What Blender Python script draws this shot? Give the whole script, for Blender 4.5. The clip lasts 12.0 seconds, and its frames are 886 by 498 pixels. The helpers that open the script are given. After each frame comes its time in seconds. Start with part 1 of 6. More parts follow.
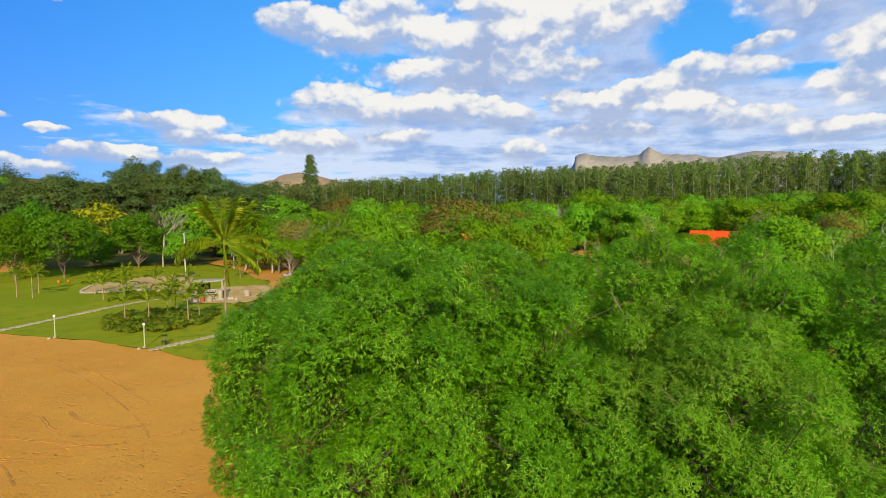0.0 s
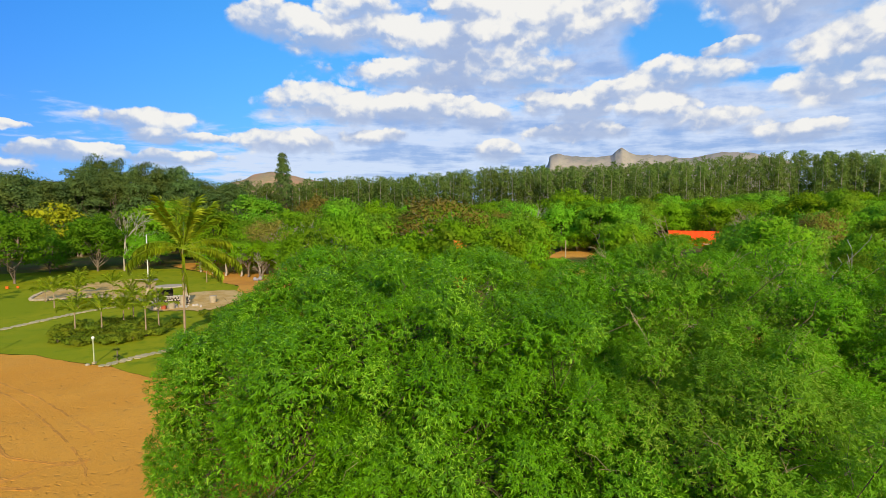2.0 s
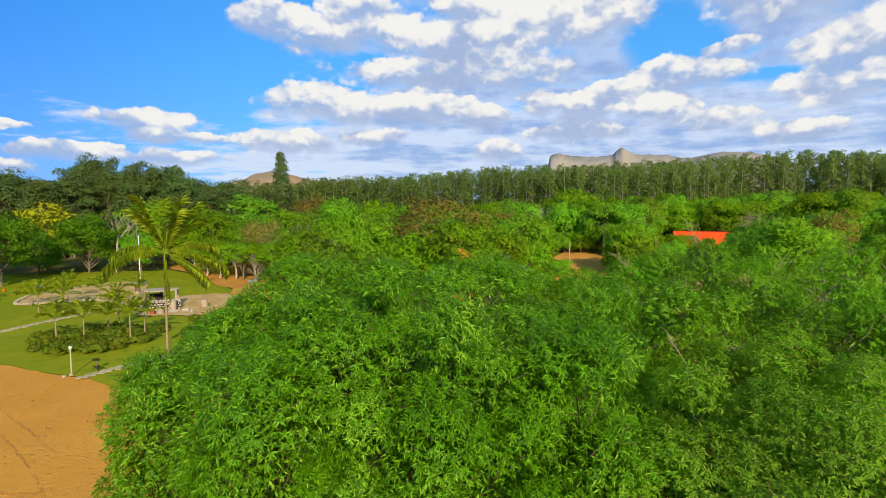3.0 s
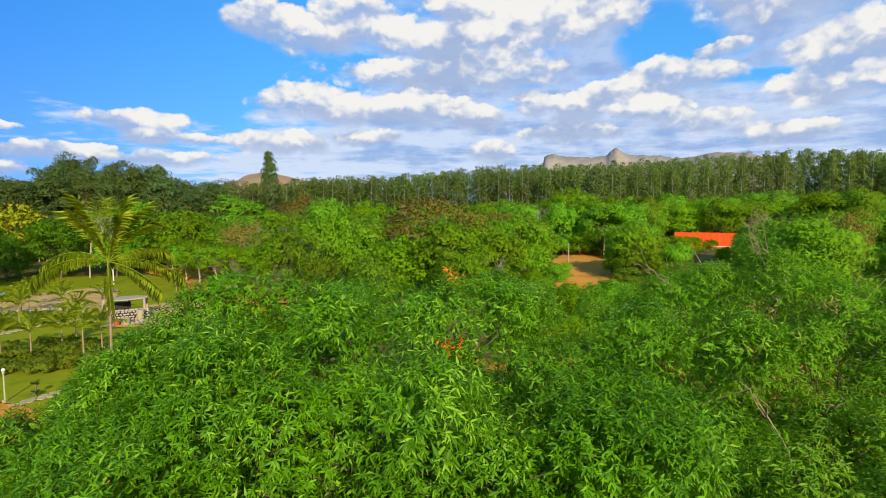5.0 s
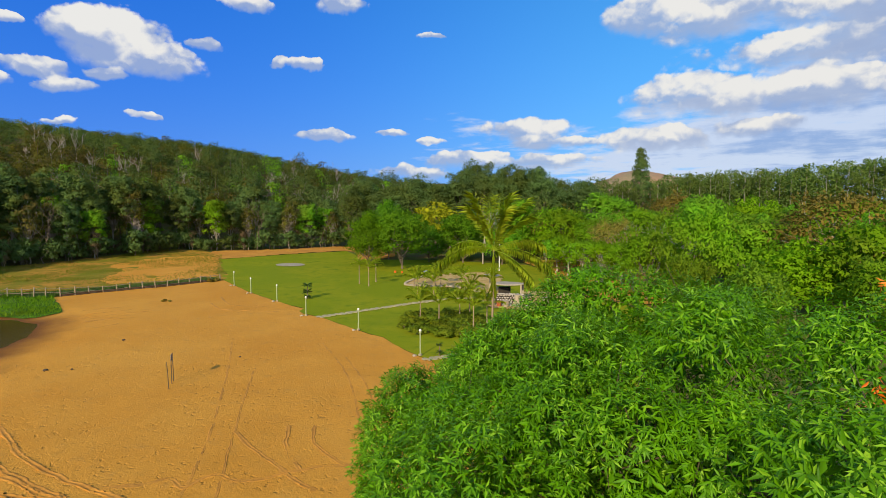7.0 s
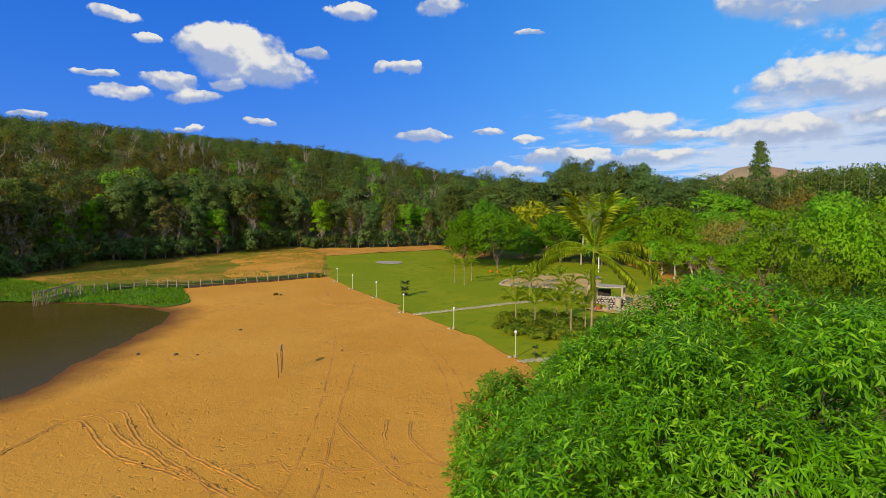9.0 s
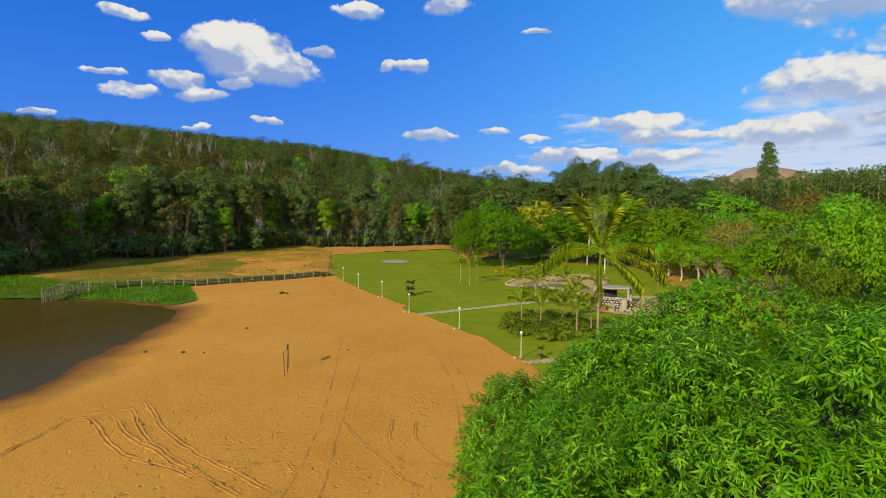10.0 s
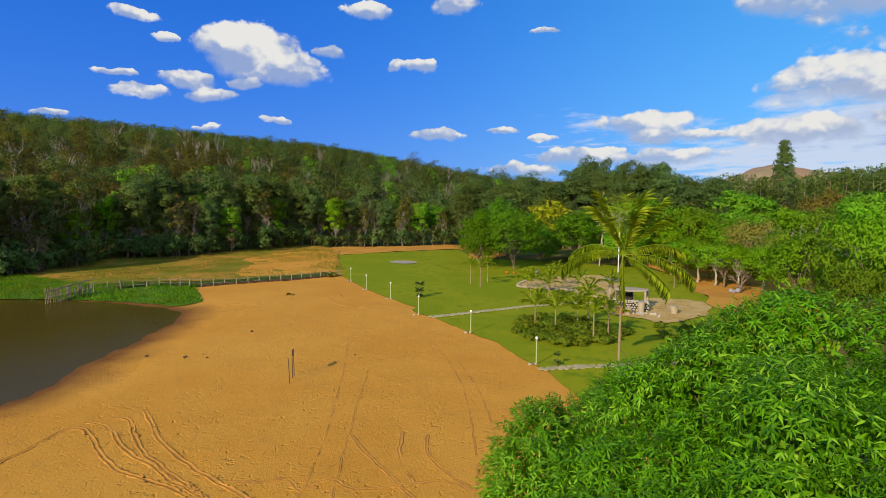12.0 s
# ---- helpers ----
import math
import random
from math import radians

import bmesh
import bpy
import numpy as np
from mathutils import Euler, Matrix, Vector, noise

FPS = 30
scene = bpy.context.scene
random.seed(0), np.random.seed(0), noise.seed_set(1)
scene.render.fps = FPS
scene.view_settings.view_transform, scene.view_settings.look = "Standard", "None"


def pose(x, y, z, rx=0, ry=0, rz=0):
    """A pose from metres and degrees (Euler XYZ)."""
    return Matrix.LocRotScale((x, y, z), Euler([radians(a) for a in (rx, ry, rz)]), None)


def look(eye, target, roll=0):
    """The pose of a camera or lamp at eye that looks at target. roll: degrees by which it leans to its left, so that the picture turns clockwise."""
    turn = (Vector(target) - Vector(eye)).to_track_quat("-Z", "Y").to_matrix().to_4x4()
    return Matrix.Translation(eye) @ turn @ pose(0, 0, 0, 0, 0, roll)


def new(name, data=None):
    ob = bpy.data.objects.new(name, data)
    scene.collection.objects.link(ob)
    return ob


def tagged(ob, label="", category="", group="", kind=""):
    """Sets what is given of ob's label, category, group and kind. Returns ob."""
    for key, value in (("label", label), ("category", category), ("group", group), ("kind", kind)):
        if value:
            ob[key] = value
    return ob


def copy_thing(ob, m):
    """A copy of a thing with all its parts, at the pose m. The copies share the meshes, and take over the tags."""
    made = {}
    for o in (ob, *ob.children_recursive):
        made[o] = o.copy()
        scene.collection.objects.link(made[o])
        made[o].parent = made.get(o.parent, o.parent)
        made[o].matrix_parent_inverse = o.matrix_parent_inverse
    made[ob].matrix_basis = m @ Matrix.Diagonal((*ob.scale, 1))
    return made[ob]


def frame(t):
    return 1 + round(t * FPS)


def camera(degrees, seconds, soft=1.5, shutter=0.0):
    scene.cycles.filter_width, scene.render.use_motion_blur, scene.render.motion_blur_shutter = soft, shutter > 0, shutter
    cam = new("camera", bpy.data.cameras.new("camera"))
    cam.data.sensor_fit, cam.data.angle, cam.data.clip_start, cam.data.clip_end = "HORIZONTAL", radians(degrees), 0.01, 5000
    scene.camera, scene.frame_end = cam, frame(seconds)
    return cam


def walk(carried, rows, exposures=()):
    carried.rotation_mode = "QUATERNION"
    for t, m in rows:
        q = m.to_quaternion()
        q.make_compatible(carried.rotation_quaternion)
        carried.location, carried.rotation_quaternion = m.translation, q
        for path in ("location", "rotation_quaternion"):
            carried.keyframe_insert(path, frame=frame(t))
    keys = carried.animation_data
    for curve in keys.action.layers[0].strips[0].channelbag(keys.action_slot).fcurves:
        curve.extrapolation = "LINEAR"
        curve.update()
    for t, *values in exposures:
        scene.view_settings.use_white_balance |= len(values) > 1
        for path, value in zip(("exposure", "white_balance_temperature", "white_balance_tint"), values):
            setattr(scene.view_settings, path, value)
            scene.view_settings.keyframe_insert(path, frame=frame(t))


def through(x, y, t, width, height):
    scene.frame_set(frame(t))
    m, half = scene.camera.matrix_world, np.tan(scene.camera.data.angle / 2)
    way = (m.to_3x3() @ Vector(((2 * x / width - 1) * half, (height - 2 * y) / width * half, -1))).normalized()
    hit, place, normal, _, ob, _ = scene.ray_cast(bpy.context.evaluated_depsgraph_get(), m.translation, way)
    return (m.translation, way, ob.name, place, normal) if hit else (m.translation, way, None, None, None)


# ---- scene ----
EXPO, SKY, SUN_POWER = 0.0, 0.085, 5.4
cam = camera(79.7, 12.0, soft=0.8)
PATH = [
    (0, (-0.2, 3.579, 13.009), (-0.185, 5.573, 12.849), -0.0),
    (0.5, (-0.375, 3.758, 12.991), (-0.28, 5.749, 12.831), -0.0),
    (1, (-0.531, 4.554, 12.993), (-0.426, 6.545, 12.833), 0.0),
    (1.5, (-0.623, 5.725, 13.028), (-0.516, 7.715, 12.867), 0.0),
    (2, (-0.645, 7.021, 13.097), (-0.538, 9.012, 12.936), -0.0),
    (2.5, (-0.63, 8.449, 13.139), (-0.524, 10.439, 12.978), 0.0),
    (3, (-0.564, 9.849, 13.18), (-0.458, 11.839, 13.018), 0.0),
    (3.2, (-0.446, 10.44, 13.182), (-0.346, 12.431, 13.023), 0.1),
    (4.8, (-0.034, 14.653, 13.111), (0.085, 16.644, 12.955), 0.0),
    (5, (0.068, 14.947, 13.14), (0.194, 16.936, 12.981), -0.1),
    (5.5, (0.173, 15.348, 13.163), (0.325, 17.336, 13.004), -0.1),
    (5.8, (0.101, 15.511, 13.106), (0.168, 17.503, 12.947), -0.1),
    (6, (0.044, 15.578, 13.069), (-0.011, 17.571, 12.91), -0.1),
    (6.2, (0.031, 15.597, 13.065), (-0.222, 17.574, 12.905), -0.1),
    (6.3, (0.031, 15.601, 13.065), (-0.360, 17.556, 12.904), -0.1),
    (6.5, (0.018, 15.635, 13.06), (-0.662, 17.509, 12.897), -0.2),
    (6.7, (-0.036, 15.728, 13.030), (-0.970, 17.488, 12.866), -0.1),
    (7, (-0.124, 15.849, 12.985), (-1.257, 17.489, 12.82), 0.0),
    (7.5, (-0.15, 15.87, 13.018), (-1.426, 17.4, 12.851), 0.1),
    (7.7, (-0.166, 15.893, 13.027), (-1.482, 17.389, 12.859), -0.0),
    (9.3, (-0.317, 15.957, 13.083), (-1.729, 17.363, 12.914), -0.1),
    (9.5, (-0.311, 15.939, 13.1), (-1.727, 17.341, 12.93), 0.0),
    (10, (-0.338, 15.914, 13.144), (-1.76, 17.31, 12.973), 0.1),
    (10.5, (-0.582, 16.065, 13.169), (-2.008, 17.456, 12.996), 0.0),
    (11, (-1.028, 16.403, 13.151), (-2.461, 17.788, 12.978), 0.1),
    (11.5, (-1.537, 16.801, 13.144), (-2.976, 18.179, 12.97), 0.0),
    (12, (-1.939, 17.023, 13.129), (-3.381, 18.398, 12.956), 0.1),
]
walk(cam, [(t, look(eye, target, roll)) for t, eye, target, roll in PATH], [(0.0, EXPO), (6.0, EXPO), (7.5, EXPO - 0.16), (12.0, EXPO - 0.16)])

# ---- world, sun ----
SUN_EL = radians(25.5)
SUN_TO = Vector((0.20, -1.0, 0)).normalized() * math.cos(SUN_EL) + Vector((0, 0, math.sin(SUN_EL)))


class Nodes:
    """Short hand for node trees."""

    def __init__(self, tree):
        self.tree = tree
        tree.nodes.clear()

    def add(self, kind, out=0, **inputs):
        node = self.tree.nodes.new(kind)
        if "op" in inputs:
            node.operation = inputs.pop("op")
        if "clamp" in inputs:
            node.use_clamp = inputs.pop("clamp")
        if "interp" in inputs:
            node.interpolation_type = inputs.pop("interp")
        if "blend" in inputs:
            node.data_type, node.blend_type = "RGBA", inputs.pop("blend")
        for key, value in inputs.items():
            key = int(key[1:]) if key[0] == "i" and key[1:].isdigit() else key.replace("_", " ")
            self.put(node.inputs[key], value)
        self.last = node
        return node.outputs[out] if len(node.outputs) else None

    def put(self, socket, value):
        if isinstance(value, bpy.types.NodeSocket):
            self.tree.links.new(value, socket)
        else:
            socket.default_value = value

    def math(self, op, a, b=0.0, c=0.0, clamp=False):
        return self.add("ShaderNodeMath", op=op, clamp=clamp, i0=a, i1=b, i2=c)

    def ramp(self, value, lo, hi, smooth=True, a=0.0, b=1.0):
        return self.add("ShaderNodeMapRange", interp="SMOOTHSTEP" if smooth else "LINEAR", i0=value, i1=lo, i2=hi, i3=a, i4=b)

    def mix(self, fac, a, b, blend="MIX"):
        return self.add("ShaderNodeMix", 2, blend=blend, i0=fac, i6=a, i7=b)

    def noise(self, vector, scale, detail=4.0, rough=0.55, distortion=0.0, out=0):
        return self.add("ShaderNodeTexNoise", out, Vector=vector, Scale=scale, Detail=detail, Roughness=rough, Distortion=distortion)


def build_world():
    world = bpy.data.worlds.new("sky")
    scene.world = world
    world.use_nodes = True
    n = Nodes(world.node_tree)
    way = n.add("ShaderNodeTexCoord", 0)
    xyz = n.add("ShaderNodeSeparateXYZ", Vector=way)
    x, y, z = n.last.outputs
    sky = n.add("ShaderNodeTexSky")
    air = n.last
    air.sky_type, air.sun_disc, air.sun_elevation, air.sun_rotation = "NISHITA", False, SUN_EL, math.atan2(SUN_TO.x, SUN_TO.y)
    air.air_density, air.dust_density, air.ozone_density = 1.0, 0.4, 3.0
    to_west = n.ramp(x, -0.12, -0.98)
    sky = n.add("ShaderNodeHueSaturation", Hue=n.math("MULTIPLY_ADD", to_west, 0.018, 0.514), Saturation=1.48, Color=sky, Value=1.6)
    # clear, deep blue air right down to the skyline
    sky = n.mix(n.ramp(z, 0.40, 0.0, False, 0.50, 0.90), sky, n.mix(to_west, (1.55, 6.3, 13.4, 1), (0.42, 2.75, 11.2, 1)))
    yaw = n.math("MULTIPLY", n.math("ARCTAN2", n.math("MULTIPLY", x, -1.0), y), 57.2958)
    el = n.math("MULTIPLY", n.math("ARCSINE", z), 57.2958)
    # fair-weather heaps: yaw, height, half width, half height in degrees
    west = [(64.6, 14.2, 5.0, 3.4), (67.2, 14.8, 3.6, 2.4), (62.4, 13.0, 3.8, 2.2), (58.4, 14.9, 2.0, 0.9), (71.4, 11.6, 2.9, 1.1), (75.4, 10.2, 2.9, 0.9), (69.4, 10.3, 2.6, 0.9), (77.6, 11.6, 2.2, 0.4),
            (75.6, 16.6, 2.3, 0.7), (72.6, 15.1, 1.4, 0.45), (54.2, 18.9, 2.4, 1.1), (45.3, 19.4, 3.4, 1.2), (51.2, 13.9, 1.3, 0.8), (48.8, 14.0, 1.6, 0.8),
            (36.4, 17.1, 1.9, 0.4), (64.0, 8.3, 1.4, 0.45), (70.1, 7.5, 1.4, 0.4), (46.9, 7.1, 2.8, 0.75), (40.6, 7.4, 1.9, 0.55), (36.2, 6.6, 1.9, 0.5), (66.4, 11.4, 1.9, 0.7), (82.0, 7.6, 1.8, 0.4)]
    north = [(38.0, 3.4, 4.5, 0.5), (31.0, 4.8, 4.5, 0.6), (24.0, 4.6, 4.5, 0.5), (25.7, 8.1, 4.4, 0.9), (25.0, 6.6, 2.8, 0.5), (20.5, 6.4, 1.8, 0.4), (13.5, 18.0, 4.2, 1.2), (8.6, 17.2, 4.7, 1.3), (1.1, 17.3, 3.7, 1.2), (-3.9, 16.4, 5.3, 1.7), (-12.4, 18.5, 10.0, 1.9), (-5.4, 20.2, 3.7, 0.8),
             (5.7, 19.9, 3.6, 0.9), (-0.6, 13.6, 9.0, 1.0), (-10.1, 14.0, 5.9, 1.3), (8.8, 10.4, 5.6, 1.4), (0.6, 10.3, 7.5, 1.1), (-6.6, 9.5, 3.8, 1.0), (-13.4, 10.8, 2.6, 0.8), (13.3, 6.5, 4.2, 0.7), (4.6, 7.2, 3.0, 0.6), (-8.4, 5.9, 2.2, 0.8)]
    east = [(-17.8, 9.8, 2.5, 1.4), (-26.4, 9.9, 2.8, 0.8), (-26.8, 12.7, 5.1, 1.1), (-21.6, 11.7, 3.4, 0.8), (-30.7, 14.7, 2.5, 0.5), (-37.5, 19.0, 8.0, 2.0), (-41.0, 13.8, 4.4, 1.4), (-39.2, 10.4, 5.5, 1.1), (-42.8, 10.8, 2.3, 1.1), (-29.0, 8.6, 6.0, 0.8), (-17.0, 7.6, 5.0, 0.6), (-36, 7.0, 4.2, 0.6), (-24, 9.6, 3, 0.9), (-50, 14, 6, 2), (-52, 9, 6, 1.2)]
    heaps = [(a, b, c * 1.0, d * 1.0, 1.35) for a, b, c, d in west] + [(a, b - 0.35 * d, c * 1.35, d * 2.0, 1.1) for a, b, c, d in north + east]
    wob = n.add("ShaderNodeVectorMath", op="SUBTRACT", i0=n.noise(way, 9.0, 4.0, 0.55, out=1), i1=(0.5, 0.5, 0.5))
    wx, wy = n.add("ShaderNodeSeparateXYZ", Vector=wob), n.last.outputs[1]
    puff = n.add("ShaderNodeVectorMath", op="SUBTRACT", i0=n.noise(way, 24.0, 4.0, 0.55, out=1), i1=(0.5, 0.5, 0.5))
    px, py, puff_z = n.add("ShaderNodeSeparateXYZ", Vector=puff), n.last.outputs[1], n.last.outputs[2]
    yaw_w = n.math("MULTIPLY_ADD", px, 2.6, n.math("MULTIPLY_ADD", wx, 5.0, yaw))
    el_w = n.math("MULTIPLY_ADD", py, 1.2, n.math("MULTIPLY_ADD", wy, 1.6, el))

    def billow(lift):
        """Rounded bumps at three sizes, as on the head of a cumulus."""
        at = n.add("ShaderNodeVectorMath", op="ADD", i0=n.add("ShaderNodeVectorMath", op="MULTIPLY_ADD", i0=puff, i1=(0.035, 0.035, 0.035), i2=way), i1=(0.0, lift, lift))
        at = n.add("ShaderNodeMapping", Vector=at, Scale=(1.0, 1.0, 1.5))
        total = None
        for scale, weight in ((11.0, 0.50), (25.0, 0.32), (60.0, 0.18)):
            bump = n.math("MULTIPLY", n.math("SUBTRACT", 0.75, n.add("ShaderNodeTexVoronoi", 0, Vector=at, Scale=scale)), weight)
            total = bump if total is None else n.math("ADD", total, bump)
        return total

    knob = billow(0.0)
    relief = n.math("SUBTRACT", knob, billow(0.016))
    dense, low = None, None
    for hy, he, hw, hh, firm in heaps:
        u = n.math("MULTIPLY_ADD", yaw_w, 1 / hw, -hy / hw)
        v = n.math("MULTIPLY_ADD", el_w, 1 / hh, -he / hh)
        v2 = n.math("MAXIMUM", v, n.math("MULTIPLY", v, -1.15))
        d = n.math("MULTIPLY_ADD", n.math("ADD", n.math("MULTIPLY", u, u), n.math("MULTIPLY", v2, v2)), -firm, firm)
        lit = n.math("MULTIPLY", n.math("MAXIMUM", n.math("MULTIPLY_ADD", d, 1 / firm, 0.25), 0.0), v)
        dense = d if dense is None else n.math("MAXIMUM", dense, d)
        low = lit if low is None else n.math("ADD", low, lit)
    fine = n.noise(way, 60.0, 5.0, 0.6)
    body = n.math("ADD", n.math("MULTIPLY_ADD", knob, 1.5, n.math("MULTIPLY_ADD", fine, 0.45, dense)), -0.70)
    soft_edge = n.ramp(low, 0.25, -0.25, True, 0.30, 0.95)
    heap = n.add("ShaderNodeMapRange", interp="SMOOTHSTEP", i0=body, i1=-0.02, i2=soft_edge)
    # broken layer of cloud towards the north-east, seen along its underside
    cover = n.ramp(n.math("MULTIPLY_ADD", wx, 16.0, yaw), 22.0, 2.0, True, -0.30, 0.12)
    flat = n.math("DIVIDE", 1.0, n.math("ADD", n.math("MAXIMUM", z, 0.0), 0.075))
    plane = n.add("ShaderNodeCombineXYZ", X=n.math("MULTIPLY", x, flat), Y=n.math("MULTIPLY", y, flat), Z=3.7)
    big = n.noise(plane, 0.55, 2.0, 0.5)
    lay_d = n.math("ADD", n.math("ADD", n.math("MULTIPLY_ADD", big, 0.60, n.noise(plane, 1.9, 7.0, 0.58, 0.15)), -0.80), cover)
    low_sheet = n.math("MULTIPLY", n.ramp(el, 13.0, 5.0, True, 0.0, 0.34), n.ramp(n.math("MULTIPLY_ADD", wx, 20.0, yaw), 46.0, 24.0))
    layer = n.math("MULTIPLY", n.ramp(n.math("ADD", lay_d, low_sheet), -0.06, 0.20), n.ramp(el, 0.0, 2.0))
    gap_u, gap_v = n.math("MULTIPLY_ADD", yaw_w, 0.20, 26.0 * 0.20), n.math("MULTIPLY_ADD", el_w, 0.27, -15.8 * 0.27)
    gap = n.ramp(n.math("ADD", n.math("MULTIPLY", gap_u, gap_u), n.math("MULTIPLY", gap_v, gap_v)), 1.3, 0.4)
    layer = n.math("MULTIPLY", layer, n.math("SUBTRACT", 1.0, gap))
    shade_heap = n.ramp(n.math("ADD", n.math("MULTIPLY", relief, 2.2), n.math("MULTIPLY_ADD", n.math("SUBTRACT", fine, 0.5), 0.5, low)), -0.30, 0.62, True, 1.0, 0.0)
    lit_c, dark_c = (10.6, 10.5, 10.2, 1), (4.6, 5.7, 8.2, 1)
    c_lay = n.mix(n.ramp(n.math("MULTIPLY_ADD", puff_z, 0.35, lay_d), -0.02, 0.30), (8.2, 9.0, 10.8, 1), (3.9, 5.3, 8.7, 1))
    c_heap = n.mix(shade_heap, lit_c, dark_c)
    col = n.mix(n.math("MULTIPLY", layer, 0.85), sky, c_lay)
    col = n.mix(n.math("MULTIPLY", heap, n.math("MULTIPLY_ADD", shade_heap, -0.20, 1.0)), col, c_heap)
    haze = n.math("MULTIPLY", n.ramp(el, 7.0, 0.0, True, 0.0, 0.30), n.ramp(yaw, 46.0, 10.0))
    col = n.mix(haze, col, (8.2, 9.6, 11.4, 1))
    back = n.add("ShaderNodeBackground", Color=col, Strength=SKY)
    n.add("ShaderNodeOutputWorld", Surface=back)


build_world()
sun = new("sun", bpy.data.lights.new("sun", "SUN"))
sun.data.energy, sun.data.angle, sun.data.color = SUN_POWER, radians(0.6), (1.0, 0.84, 0.58)
sun.matrix_world = look(SUN_TO * 100, (0, 0, 0))


# ---- materials ----
def material(name):
    m = bpy.data.materials.new(name)
    m.use_nodes = True
    return m, Nodes(m.node_tree)


def finish(n, color, rough, bump=None, strength=0.3, distance=0.02, metallic=0.0, spec=0.3):
    args = dict(Base_Color=color, Roughness=rough, Metallic=metallic)
    if bump is not None:
        args["Normal"] = n.add("ShaderNodeBump", Strength=strength, Distance=distance, Height=bump)
    args["Specular IOR Level"] = spec
    return n.add("ShaderNodeOutputMaterial", Surface=n.add("ShaderNodeBsdfPrincipled", **args))


def place(n):
    return n.add("ShaderNodeNewGeometry", 0)


def leaf_material(name, dark, light, tip=None, gloss=0.5, through=0.35, vary=0.5, spec=0.25, drift=None, spread=1.0):
    """Foliage: colour varies leaf by leaf, tree by tree and in soft patches. drift: a colour that whole stands tend to."""
    m, n = material(name)
    geo = n.add("ShaderNodeNewGeometry", "Random Per Island")
    pos = n.last.outputs["Position"]
    obj = n.add("ShaderNodeObjectInfo", "Random")
    patch = n.noise(pos, 0.55, 2.0)
    patch = n.math("ADD", n.math("MULTIPLY", patch, 0.55), n.math("MULTIPLY", n.noise(pos, 2.6, 1.0), 0.45)) if tip else patch
    f = n.math("ADD", n.math("MULTIPLY", geo, vary), n.math("MULTIPLY", n.ramp(patch, 0.36, 0.64), 1 - vary))
    col = n.mix(f, (*dark, 1), (*light, 1))
    if drift:
        col = n.mix(n.ramp(n.noise(pos, 0.085, 3.0, 0.6), 0.42, 0.66, True, 0.0, 0.8), col, n.mix(f, tuple(0.6 * c for c in drift) + (1,), (*drift, 1)))
    if tip:
        # pale leaves in patches: new growth, and sunlit highlights put into the colour
        flush_glint = n.math("MULTIPLY_ADD", n.noise(pos, 0.42, 2.0), 1.5, n.math("SUBTRACT", geo, 0.75))
        col = n.mix(n.ramp(flush_glint, 0.80, 0.98, False, 0.0, 0.85), col, (*tip, 1))
    col = n.add("ShaderNodeHueSaturation", Color=col, Hue=n.math("MULTIPLY_ADD", obj, 0.034 * spread, 0.5 - 0.034 * spread), Saturation=n.math("MULTIPLY_ADD", obj, -0.05 * spread, 1.0 + 0.05 * spread), Value=n.math("MULTIPLY_ADD", obj, 0.50 * spread, 1 - 0.27 * spread))
    face = n.add("ShaderNodeBsdfPrincipled", Base_Color=col, Roughness=gloss, **{"Specular IOR Level": spec})
    glow = n.add("ShaderNodeBsdfTranslucent", Color=n.mix(0.35, col, (0.24, 0.36, 0.02, 1)))
    n.add("ShaderNodeOutputMaterial", Surface=n.add("ShaderNodeMixShader", i0=through, i1=face, i2=glow))
    return m


def bark_material(name, a, b, scale=6.0):
    m, n = material(name)
    pos = place(n)
    streak = n.noise(n.add("ShaderNodeMapping", Vector=pos, Scale=(1, 1, 0.25)), scale, 5.0, 0.65)
    blot = n.noise(pos, 1.3, 3.0)
    col = n.mix(n.ramp(n.math("MULTIPLY_ADD", blot, 0.5, n.math("MULTIPLY", streak, 0.6)), 0.3, 0.8), (*a, 1), (*b, 1))
    finish(n, col, 0.9, streak, 0.6, 0.03)
    return m


